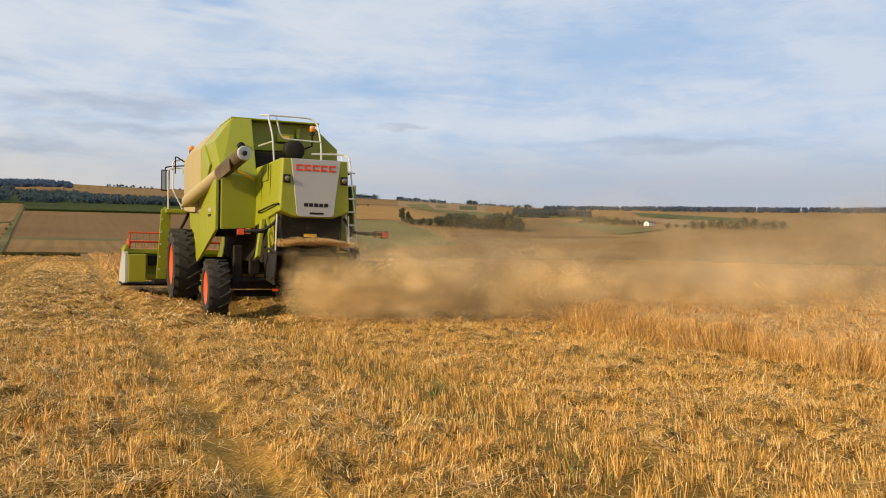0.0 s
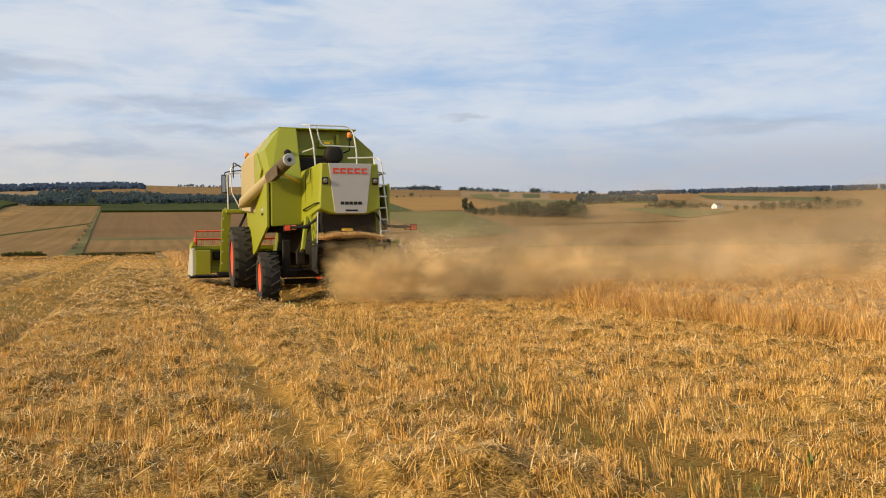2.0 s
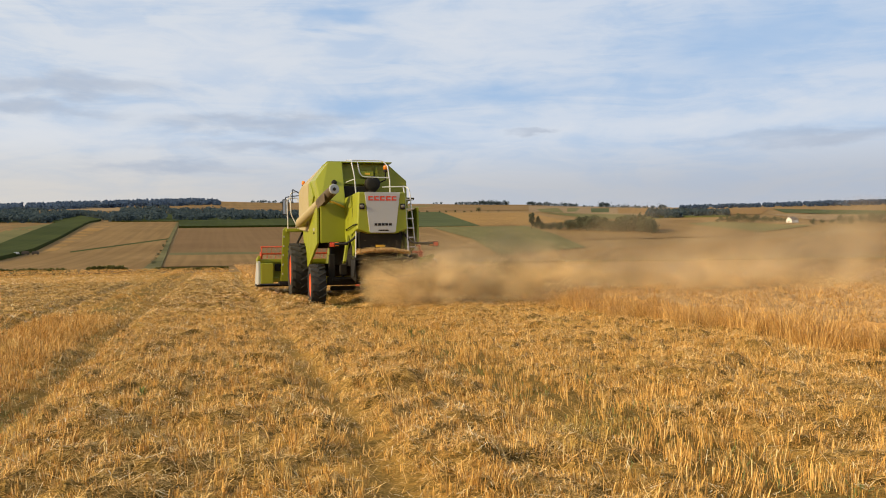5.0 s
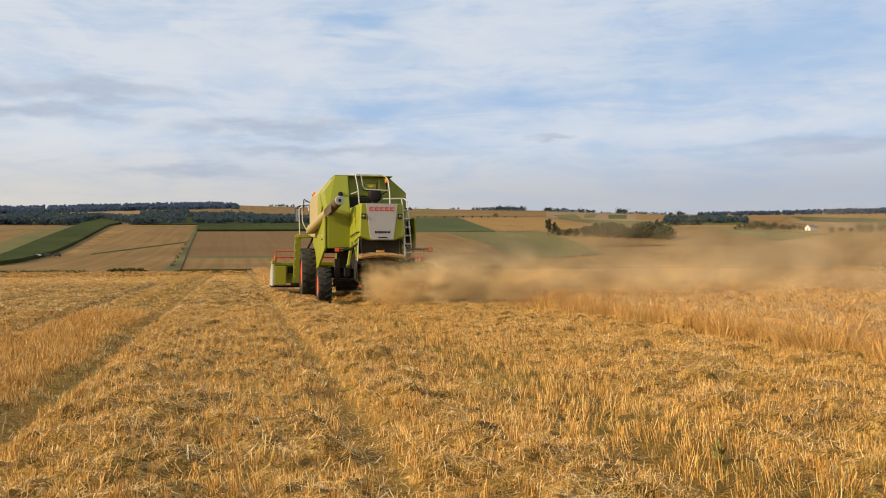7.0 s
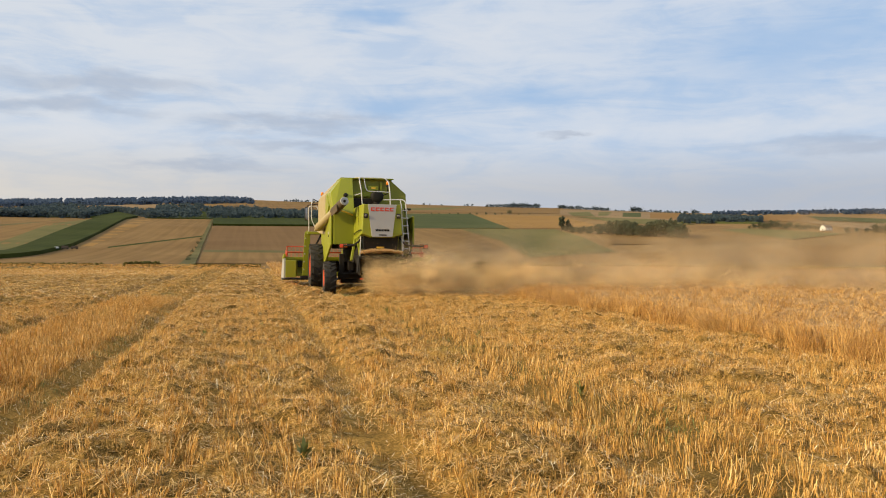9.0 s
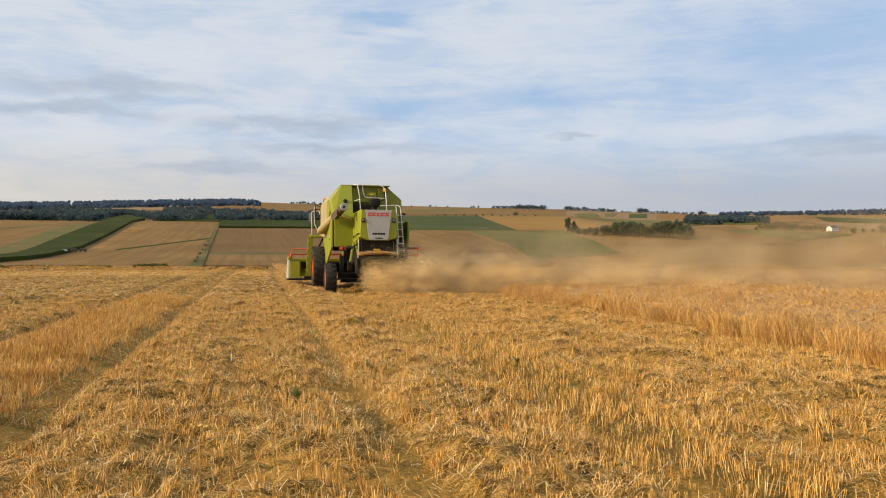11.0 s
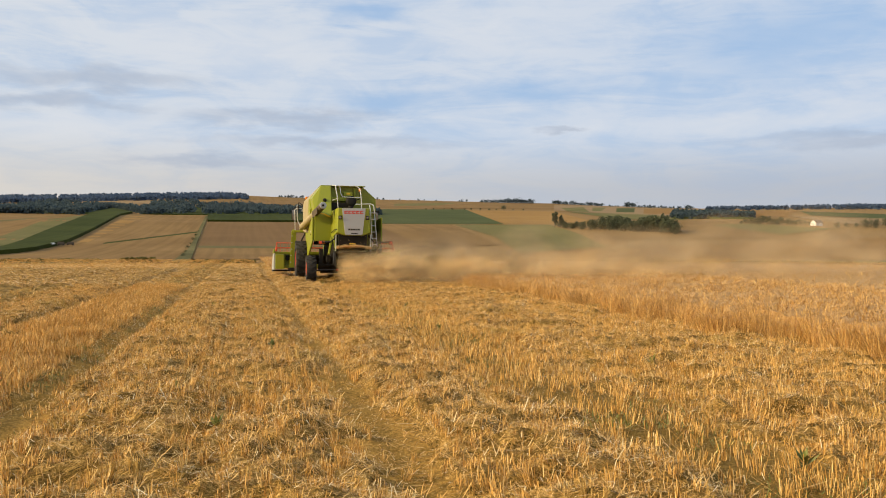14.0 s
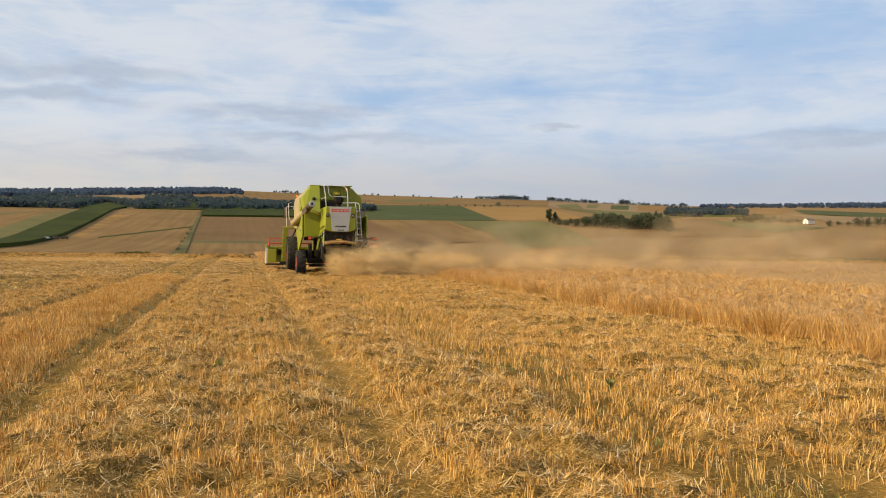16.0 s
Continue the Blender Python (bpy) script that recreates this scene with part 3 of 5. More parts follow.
def strips(base, tip, width, yaw):
    """Flat stalks from base to tip."""
    off = np.stack([np.cos(yaw), np.sin(yaw), np.zeros_like(yaw)], -1) * width[:, None] * 0.5
    return np.stack([base - off, base + off, tip + off * 0.75, tip - off * 0.75], 1)


def in_rut(x, y):
    wob = 0.12 * (grain2(x * 0, y, 4.0, 5) - 0.5) + 0.20 * (grain2(x, y, 0.45, 9) - 0.5)
    k = np.zeros_like(x)
    for rx, s in zip(RUTS, (1.25, 1.3, 0.9, 0.8)):
        k = np.maximum(k, s * (0.55 + 0.6 * grain2(x, y, 0.8, 10)) * np.exp(-((x - rx - wob) / 0.22) ** 4))
    k = np.clip(k, 0, 1)
    return k


def standing_band(x, y):
    """Strips where the stubble stands clear of the chopped straw."""
    wob = 0.5 * (grain2(x, y, 1.6, 21) - 0.5)
    a = np.exp(-((x + wob - 3.05) / 0.50) ** 4) + np.exp(-((x + wob * 0.5 + 2.78) / 0.72) ** 4)
    return np.clip(a, 0, 1)


def mat_height(x, y):
    """How high the chopped straw lies, in lumps and hollows."""
    lump = 0.10 * grain2(x, y, 0.50, 31) + 0.105 * grain2(x, y, 0.20, 32) + 0.06 * grain2(x, y, 0.11, 33) + 0.03 * np.abs(grain2(x, y, 0.3, 34) - 0.5)
    ridges = 0.04 * grain2(x * 3.0, y * 0.25, 1.0, 35)
    swath = 0.055 * np.exp(-((x - 1.75) / 0.42) ** 2) + 0.045 * np.exp(-((x + 0.9) / 0.5) ** 2) + 0.05 * np.exp(-((x - 5.4) / 0.7) ** 2)
    return (lump + ridges + swath * (0.4 + grain2(x, y, 0.5, 38)) - 0.125) * (1 - 0.85 * in_rut(x, y)) * (1 - 0.85 * standing_band(x, y)) - 0.03 * in_rut(x, y) - 0.05 * standing_band(x, y)


def make_mat(name, x0, x1, y0, y1, step):
    xs, ys = np.arange(x0, x1, step), np.arange(y0, y1, step)
    X, Y = np.meshgrid(xs, ys, indexing="ij")
    X = X + (grain2(X, Y, step * 1.3, 36) - 0.5) * step * 0.6
    Y = Y + (grain2(X, Y, step * 1.3, 37) - 0.5) * step * 0.6
    Z = rut_relief(X, Y) + mat_height(X, Y) + rng.uniform(-0.014, 0.014, X.shape)
    nx, ny = X.shape
    i, j = np.meshgrid(np.arange(nx - 1), np.arange(ny - 1), indexing="ij")
    quads = np.stack([i * ny + j, (i + 1) * ny + j, (i + 1) * ny + j + 1, i * ny + j + 1], -1).reshape(-1, 4)
    me = bpy.data.meshes.new(name)
    me.from_pydata(np.stack([X, Y, Z], -1).reshape(-1, 3).tolist(), [], quads.tolist())
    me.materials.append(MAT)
    me.update()
    return tagged(new(name, me), "lumpy mat of chopped golden straw on the field", "straw", kind="stuff")


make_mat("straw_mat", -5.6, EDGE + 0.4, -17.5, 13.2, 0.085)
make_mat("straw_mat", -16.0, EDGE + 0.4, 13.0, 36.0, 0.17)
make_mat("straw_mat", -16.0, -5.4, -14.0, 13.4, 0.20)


def cut_field(n, x0, x1, y0, y1, wide, power=1.0):
    x = x0 + (x1 - x0) * rng.rand(n)
    y = y0 + (y1 - y0) * rng.rand(n) ** power
    return x, y


def make_stubble(name, n, x0, x1, y0, y1, wide, power=1.0):
    per = 9
    x, y = cut_field(n // per, x0, x1, y0, y1, wide, power)
    x = np.round(x / 0.125) * 0.125 + rng.normal(0, 0.018, len(x))
    keep = (rng.rand(len(x)) > in_rut(x, y) * 0.85) & (rng.rand(len(x)) > standing_band(x, y) * np.where(x > 0, 0.40, 0.0)) & (rng.rand(len(x)) < 0.20 + 1.25 * grain2(x, y, 0.26, 45)) & (x < EDGE)
    x, y = x[keep], y[keep]
    k = len(x)
    tall = (0.038 + 0.080 * grain2(x, y, 0.26, 42)) * (0.7 + 0.5 * rng.rand(k)) * (0.85 + np.where(x < 0, 0.6, 0.35) * standing_band(x, y)) * np.where(y > 13, 0.5, 1.0)
    tuft = rng.normal(0, 0.10, (k, 2)) + 0.7 * np.stack([grain2(x, y, 0.4, 43) - 0.5, grain2(x, y, 0.4, 44) - 0.5], -1)
    x, y, tall, tuft = np.repeat(x, per), np.repeat(y, per), np.repeat(tall, per), np.repeat(tuft, per, 0)
    m = len(x)
    spread = rng.normal(0, 1, (m, 2)) * np.array([0.018, 0.030]) * (wide / 0.006) ** 0.5
    x, y = x + spread[:, 0], y + spread[:, 1]
    h = tall * (0.5 + 0.65 * rng.rand(m))
    # a few stalks are bent over and broken
    bent = np.where(rng.rand(m) < 0.10, 1.2, 0.13)
    lean = tuft + spread * 4.0 + rng.normal(0, 1, (m, 2)) * bent[:, None]
    z = rut_relief(x, y) + np.maximum(0.7 * mat_height(x, y), 0) - 0.01
    base = np.stack([x, y, z], -1)
    tip = base + np.stack([lean[:, 0] * h, lean[:, 1] * h, h + 0.02], -1)
    ob = raw_mesh(name, strips(base, tip, wide * (0.65 + 0.7 * rng.rand(m)), rng.rand(m) * math.pi), [(0, 1, 2, 3)], STRAW)
    return tagged(ob, "golden cut stubble standing in drilled rows", "stubble", kind="stuff")


def make_litter(name, n, x0, x1, y0, y1, wide, power=1.0):
    x, y = cut_field(n, x0, x1, y0, y1, wide, power)
    keep = (rng.rand(n) > in_rut(x, y) * 0.45) & (rng.rand(n) > standing_band(x, y) * 0.80) & (rng.rand(n) < 0.15 + 1.1 * grain2(x, y, 0.5, 31) + 0.35 * np.exp(-((x - 1.75) / 0.45) ** 2)) & (x < EDGE + 0.2)
    x, y = x[keep], y[keep]
    m = len(x)
    top = mat_height(x, y)
    z = rut_relief(x, y) + 0.008 + np.maximum(top, 0.0) + 0.045 * rng.rand(m) ** 2.5
    yaw = rng.rand(m) * 2 * math.pi
    tilt = rng.normal(0.05, 0.38, m)
    l = (0.03 + 0.15 * rng.rand(m) ** 2.5) * (1 + 12 * max(wide - 0.009, 0))
    d = np.stack([np.cos(yaw) * np.cos(tilt), np.sin(yaw) * np.cos(tilt), np.sin(tilt)], -1)
    mid = np.stack([x, y, z], -1)
    ob = raw_mesh(name, strips(mid - d * l[:, None] / 2, mid + d * l[:, None] / 2, wide * (0.6 + 0.7 * rng.rand(m)), yaw + math.pi / 2), [(0, 1, 2, 3)], LITTER)
    return tagged(ob, "chopped golden straw scattered over the stubble", "straw", kind="stuff")


def make_crop(name, n, x0, x1, y0, y1, wide, tall, label, from_z=0.0, power=1.0):
    """Standing ripe cereal: a stem and a drooping ear each."""
    x = x0 + (x1 - x0) * rng.rand(n) ** power
    y = y0 + (y1 - y0) * rng.rand(n)
    if x0 == EDGE:
        keep = rng.rand(n) < 0.06 + 1.5 * np.clip(grain2(x, y, 0.24, 58) - 0.18, 0, 1) + 0.25 * (x - EDGE)
        x, y = x[keep], y[keep]
        n = len(x)
    x += (0.6 * (grain2(x * 0, y, 0.8, 51) - 0.5) + 0.4 * (grain2(x * 0, y, 0.28, 52) - 0.5)) if x0 == EDGE else 0
    h = tall * (0.36 + 0.66 * grain2(x, y, 0.26, 53) + 0.15 * grain2(x, y, 2.0, 54)) * (0.62 + 0.42 * rng.rand(n))
    lean = rng.normal(0, 0.22, (n, 2)) + np.stack([1.2 * (grain2(x, y, 0.22, 55) - 0.56), 1.3 * (grain2(x, y, 0.22, 56) - 0.5)], -1)
    base = np.stack([x, y, np.full(n, from_z)], -1)
    tip = np.stack([x + lean[:, 0] * h, y + lean[:, 1] * h, h], -1)
    yaw = rng.rand(n) * math.pi
    stem = strips(base, tip, wide * (0.7 + 0.6 * rng.rand(n)), yaw)
    droop = np.stack([np.cos(yaw * 2) * 0.06, np.sin(yaw * 2) * 0.06, -0.07 + 0.09 * rng.rand(n)], -1) * (wide / 0.01) ** 0.5
    side = np.stack([np.sin(yaw), -np.cos(yaw), np.full(n, 0.3)], -1) * wide[..., None] * 1.1 if isinstance(wide, np.ndarray) else np.stack([np.sin(yaw), -np.cos(yaw), np.full(n, 0.3)], -1) * wide * 1.0
    ear = np.stack([tip, tip + droop * 0.5 + side, tip + droop, tip + droop * 0.5 - side], 1)
    verts = np.concatenate([stem, ear], 1)
    ob = raw_mesh(name, verts, [(0, 1, 2, 3), (4, 5, 6, 7)], CROP)
    ob.data.materials.append(CROP_TOP)
    ob.data.polygons.foreach_set("material_index", np.tile([0, 1], n).astype(np.int32))
    return tagged(ob, label, "crop", kind="stuff")


make_stubble("stubble", 510000, -5.5, EDGE, -16.5, 13.0, 0.0046)
make_stubble("stubble", 80000, -3.5, -2.05, -16.5, 13.0, 0.0046)
make_stubble("stubble", 56000, -15.0, EDGE, 13.0, 48.0, 0.011, 1.4)
make_stubble("stubble", 36000, -30.0, -5.5, -14.0, 45.0, 0.020)
make_stubble("stubble", 24000, -22.0, 1.2, 48.0, 73.0, 0.03)
make_litter("loose_straw", 340000, -5.5, EDGE, -16.5, 13.0, 0.0048)
make_litter("loose_straw", 190000, -15.0, EDGE, 13.0, 48.0, 0.013, 1.4)
make_litter("loose_straw", 50000, -30.0, -5.5, -14.0, 45.0, 0.02)
make_crop("standing_crop", 100000, EDGE, EDGE + 1.5, -16.5, 32.0, 0.0050, 0.48, "cut edge of ripe golden standing cereal", power=1.25)
make_crop("standing_crop", 88000, EDGE + 1.1, 17.0, -13.0, 26.0, 0.0088, 0.49, "ripe standing cereal with drooping ears", 0.2)
make_crop("standing_crop", 22000, 17.0, 60.0, -10.0, 72.0, 0.016, 0.53, "ripe standing cereal far across the field", 0.25)
make_crop("standing_crop", 9000, 1.4, EDGE + 2, 23.4, 70.0, 0.022, 0.53, "uncut ripe cereal ahead of the header", 0.1)
make_crop("standing_crop", 10000, EDGE + 1.2, 17.0, 26.0, 72.0, 0.016, 0.52, "ripe standing cereal far across the field", 0.25)


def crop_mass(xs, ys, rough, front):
    """An added sheet below the ears, the crop's shaded depth put into its tones."""
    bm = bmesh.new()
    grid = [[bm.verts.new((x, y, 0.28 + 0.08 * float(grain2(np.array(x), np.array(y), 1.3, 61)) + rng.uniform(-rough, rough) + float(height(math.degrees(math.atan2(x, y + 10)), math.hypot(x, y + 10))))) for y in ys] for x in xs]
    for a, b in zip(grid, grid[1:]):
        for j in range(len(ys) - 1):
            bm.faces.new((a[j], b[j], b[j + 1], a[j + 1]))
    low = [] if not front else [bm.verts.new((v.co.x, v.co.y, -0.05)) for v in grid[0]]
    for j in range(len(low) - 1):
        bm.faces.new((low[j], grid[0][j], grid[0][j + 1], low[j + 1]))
    return tagged(mesh_object("crop_mass", bm, CROP_MASS), "added sheet standing for the dense shaded stems of the crop", "crop", kind="stuff")


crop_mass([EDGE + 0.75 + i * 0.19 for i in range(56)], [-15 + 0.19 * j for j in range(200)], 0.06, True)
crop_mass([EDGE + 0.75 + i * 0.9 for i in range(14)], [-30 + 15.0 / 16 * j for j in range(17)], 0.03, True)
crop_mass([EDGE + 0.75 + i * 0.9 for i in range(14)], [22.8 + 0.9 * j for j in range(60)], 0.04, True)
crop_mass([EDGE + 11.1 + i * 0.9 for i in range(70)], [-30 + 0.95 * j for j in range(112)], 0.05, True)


def undergrowth():
    """Low green regrowth between the rows of the clear stubble strips."""
    n = 30000
    x = np.where(rng.rand(n) < 0.5, 3.05, -2.35) + rng.normal(0, 0.40, n)
    y = rng.uniform(-17, 16, n)
    keep = rng.rand(n) < 2.2 * np.clip(grain2(x, y, 0.7, 77) - 0.45, 0, 1)
    x, y = x[keep], y[keep]
    m = len(x)
    yaw, up_ = rng.rand(m) * 6.28, 0.3 + 0.9 * rng.rand(m)
    d = np.stack([np.cos(yaw) * np.cos(up_), np.sin(yaw) * np.cos(up_), np.sin(up_)], -1) * (0.03 + 0.05 * rng.rand(m))[:, None]
    b = np.stack([x, y, rut_relief(x, y)], -1)
    return tagged(raw_mesh("undergrowth", strips(b, b + d, np.full(m, 0.007), yaw + 1.57), [(0, 1, 2, 3)], WEED), "low green regrowth between stubble rows", "undergrowth", kind="stuff")


undergrowth()

# ---- the combine harvester ----
def wheel(name, at, radius, width, rim_r, lugs, outer, parent, label):
    """A tractor wheel: tyre with chevron lugs, dished rim and hub. outer: -1 or 1, the side of the dish."""
    hub = new(name)
    hub.parent, hub.location = parent, at
    tagged(hub, label)
    w2, c = width / 2, radius - 0.045
    bm = lathe([(-w2 * 0.72, rim_r), (-w2 * 0.96, rim_r + 0.03), (-w2, (rim_r + c) / 2), (-w2 * 0.92, c * 0.95), (-w2 * 0.6, c), (0, c + 0.008), (w2 * 0.6, c), (w2 * 0.92, c * 0.95), (w2, (rim_r + c) / 2), (w2 * 0.96, rim_r + 0.03), (w2 * 0.72, rim_r)], "x", 56)
    part("tyre", bm, RUBBER, hub)
    shape = bpy.data.meshes.new("tread_lug")
    lug = box((width * 0.56, 0.055 * radius / 0.8, 0.075), (0, 0, 0), 0.012)
    lug.to_mesh(shape)
    lug.free()
    shape.materials.append(RUBBER)
    for i in range(lugs):
        for s in (-1, 1):
            a = 2 * math.pi * (i + (0.5 if s > 0 else 0)) / lugs
            piece = new("tread_lug", shape)
            piece.parent = hub
            piece.matrix_local = Matrix.Rotation(a, 4, "X") @ Matrix.Translation((s * width * 0.245, 0, c)) @ Matrix.Rotation(s * radians(34), 4, "Z")
    o = outer
    part("rim", lathe([(o * w2 * 0.80, rim_r * 0.99), (o * w2 * 0.86, rim_r + 0.015), (o * w2 * 0.70, rim_r * 0.93), (o * w2 * 0.30, rim_r * 0.80), (o * w2 * 0.22, rim_r * 0.45), (o * w2 * 0.42, rim_r * 0.36), (o * w2 * 0.42, 0.01)], "x", 40), RED_RIM, hub, "orange-red dished steel rim", True)
    for k in range(8):
        a = 2 * math.pi * k / 8
        part("wheel_nut", moved(lathe([(-0.02, 0.018), (0.02, 0.018), (0.024, 0.006)], "x", 6), o * w2 * 0.44, math.cos(a) * rim_r * 0.27, math.sin(a) * rim_r * 0.27), STEEL, hub)
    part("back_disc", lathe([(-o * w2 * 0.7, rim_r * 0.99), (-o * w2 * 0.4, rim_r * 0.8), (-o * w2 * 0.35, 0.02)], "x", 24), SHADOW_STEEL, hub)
    return hub


def lamp(name, at, parent, mat, size, label):
    """A rounded lamp in a black housing, facing back."""
    body = part(name, box((size[0] + 0.03, 0.06, size[1] + 0.03), at, 0.012), BLACK, parent, label)
    part("lens", box((size[0], 0.03, size[1]), (at[0], at[1] - 0.032, at[2]), 0.012), mat, body)
    return body


def beacon(at, parent):
    base = part("beacon", moved(lathe([(0, 0.05), (0.07, 0.055), (0.075, 0.04)], "z", 18), *at), BLACK, parent, "amber flashing beacon on a black base")
    part("dome", moved(lathe([(0.07, 0.055), (0.16, 0.055), (0.185, 0.045), (0.195, 0.02)], "z", 18), *at), AMBER, base, "", True)
    return base


def build_combine():
    top = thing("combine_harvester", (4.02, 14.5, 0), "lime green combine harvester with orange-red rims in the stubble", "combine harvester")
    # rear engine hood
    hood = part("rear_hood", hull([(s * x, y, z) for s in (-1, 1) for x, y, z in ((0.585, 0, 2.89), (0.63, 0, 1.97), (0.36, 0, 1.86), (0.62, 0.10, 2.90), (0.66, 0.10, 1.95), (0.64, 2.1, 2.87), (0.66, 2.1, 1.70))], 0.02), GREEN, top, "lime green rear engine hood")
    grey = part("grey_rear_panel", prism([(-0.455, 2.89), (0.455, 2.89), (0.335, 1.90), (0.30, 1.865), (-0.30, 1.865), (-0.335, 1.90)], "y", -0.03, 0.01, 0.008), GREY, hood, "pale grey trapezoid panel")
    for i in range(5):
        x = -0.305 + i * 0.150
        bar = bmesh.new()
        add_to(bar, box((0.122, 0.006, 0.034), (x, -0.033, 2.775), 0))
        add_to(bar, box((0.122, 0.006, 0.034), (x, -0.033, 2.695), 0))
        add_to(bar, box((0.040, 0.006, 0.046), (x - 0.041, -0.033, 2.735), 0))
        part("red_mark", bar, RED_MARK, grey)
        part("dark_mark", box((0.075, 0.006, 0.062), (-0.175 + i * 0.092, -0.033, 2.075), 0.002), BLACK, grey)
    part("model_plate", box((0.26, 0.006, 0.035), (0.02, -0.033, 1.925), 0.002), SHADOW_STEEL, grey)
    for s in (-1, 1):
        b = part("work_lamp", box((0.13, 0.04, 0.15), (s * 0.525, -0.012, 2.53), 0.015), BLACK, hood, "square black work lamp")
        part("lens", moved(lathe([(0, 0.048), (-0.03, 0.046), (-0.04, 0.03), (-0.043, 0.005)], "y", 20), s * 0.525, -0.03, 2.53), LENS, b, "", True)
    for y in (0.75, 1.5):
        part("panel_seam", box((0.006, 0.016, 1.05), (-0.651, y, 2.32), 0), SHADOW_STEEL, hood)
    part("latch_bar", tube([(-0.66, 0.02, 2.08), (-0.70, 0.25, 2.07), (-0.72, 1.4, 1.98), (-0.66, 1.7, 1.97)], 0.017, 8), BLACK, hood, "black latch bar")
    part("vent_flap", box((0.02, 0.42, 0.30), (-0.655, 1.15, 2.70), 0.008), GREEN_DUSTY, hood)

    # tank rear, left of the engine bay and behind it
    part("tank_side", hull([(-1.33, 2.0, 1.63), (-0.64, 2.0, 1.66), (-1.33, 2.0, 2.70), (-0.64, 2.0, 2.70), (-1.40, 2.5, 3.40), (-1.02, 2.75, 3.93), (-0.62, 2.75, 3.93), (-0.64, 2.2, 3.0),
                            (-1.42, 4.3, 1.95), (-1.42, 4.3, 3.42), (-1.02, 4.3, 3.93), (-0.62, 4.3, 3.93), (-0.62, 4.3, 1.95)], 0.018), GREEN, top, "lime green side of the grain tank")
    part("tank_rear", hull([(-0.63, 3.0, 2.0), (1.33, 3.0, 2.0), (-0.63, 3.0, 3.925), (0.74, 3.0, 3.925), (1.30, 3.0, 3.44),
                            (-0.63, 4.3, 2.0), (1.42, 4.3, 2.0), (-0.63, 4.3, 3.925), (1.0, 4.3, 3.925), (1.42, 4.3, 3.42)], 0.018), GREEN_DUSTY, top, "dusty green rear wall of the grain tank")
    part("tank_lid", box((1.86, 1.5, 0.035), (-0.1, 3.55, 3.945), 0.012), GREEN, top)
    part("tank_front", hull([(s * x, y, z) for s in (-1, 1) for x, y, z in ((1.435, 4.05, 2.0), (1.435, 4.15, 3.42), (1.03, 4.2, 3.945), (1.53, 5.0, 2.05), (1.52, 6.25, 2.10), (1.53, 5.2, 3.42), (1.52, 6.25, 3.30), (1.14, 6.2, 3.74))], 0.03), CREAM, top, "cream front of the grain tank and cab wall")
    part("side_facet", prism([(2.75, 2.95), (3.55, 3.42), (4.10, 2.98), (3.30, 2.55)], "x", -1.445, -1.40, 0.006), GREEN, top)
    part("tank_knob", moved(lathe([(0, 0.075), (-0.10, 0.075), (-0.12, 0.05)], "y", 20), -0.90, 2.42, 3.32), BLACK, top, "round black cap", True)
    # lower side shields
    for s in (-1, 1):
        sh = part("side_shield", prism([(2.02, 1.62), (2.02, 2.62), (3.2, 2.55), (5.9, 2.12), (5.7, 1.75), (4.55, 0.94), (4.2, 1.0)], "x", s * 1.40 - 0.03, s * 1.40 + 0.03, 0.012), GREEN, top, "folded lime green side shield")
        for k in range(3):
            part("model_mark", box((0.006, 0.10, 0.085), (s * 1.434, 2.62 + 0.13 * k, 2.03), 0), GREY, sh)
        part("model_mark", box((0.006, 0.36, 0.05), (s * 1.434, 2.75, 1.92), 0), SHADOW_STEEL, sh)
    # engine bay
    part("engine_deck", box((1.9, 1.0, 0.06), (0.35, 2.5, 2.86), 0.01), BLACK, top)
    part("engine", box((0.78, 0.5, 0.34), (-0.22, 2.68, 3.06), 0.03), SHADOW_STEEL, top, "dark engine block")
    scr = part("air_intake", moved(lathe([(0.0, 0.20), (-0.10, 0.21), (-0.22, 0.21), (-0.25, 0.19), (-0.26, 0.10), (-0.265, 0.01)], "y", 32), 0.19, 2.55, 3.30), BLACK, top, "round black air intake screen", True)
    part("rim_band", moved(lathe([(-0.05, 0.216), (-0.10, 0.222), (-0.15, 0.216)], "y", 32), 0.19, 2.55, 3.30), SHADOW_STEEL, scr)
    part("intake_neck", tube([(0.17, 2.4, 3.10), (0.17, 2.4, 2.88)], 0.11, 16), BLACK, scr)
    part("cross_beam", box((0.80, 0.10, 0.16), (-0.22, 2.95, 3.40), 0.012), GREEN, top)
    part("hatch_box", box((0.36, 0.14, 0.17), (0.12, 2.92, 3.60), 0.015), GREEN, top)
    part("hazard_sticker", box((0.15, 0.006, 0.05), (0.12, 2.847, 3.62), 0), YELLOW, top)
    part("upright_beam", box((0.07, 0.09, 0.55), (0.40, 2.94, 3.55), 0.01), GREEN, top)
    # unloading auger
    a0, a1 = Vector((-1.70, 4.35, 2.24)), Vector((-1.09, 0.98, 3.03))
    d = (a1 - a0).normalized()
    auger = part("unloading_auger", tube([a0, a0 + d * 0.12, a0 + d * 2.45], [0.09, 0.128, 0.128], 24), CREAM, top, "folded cream unloading auger tube", True)
    part("spout", tube([a0 + d * 2.25, a0 + d * 2.30, a0 + d * 2.8, a1 - d * 0.03], [0.132, 0.140, 0.142, 0.135], 20), RUBBER_SPOUT, auger, "worn dark rubber spout")
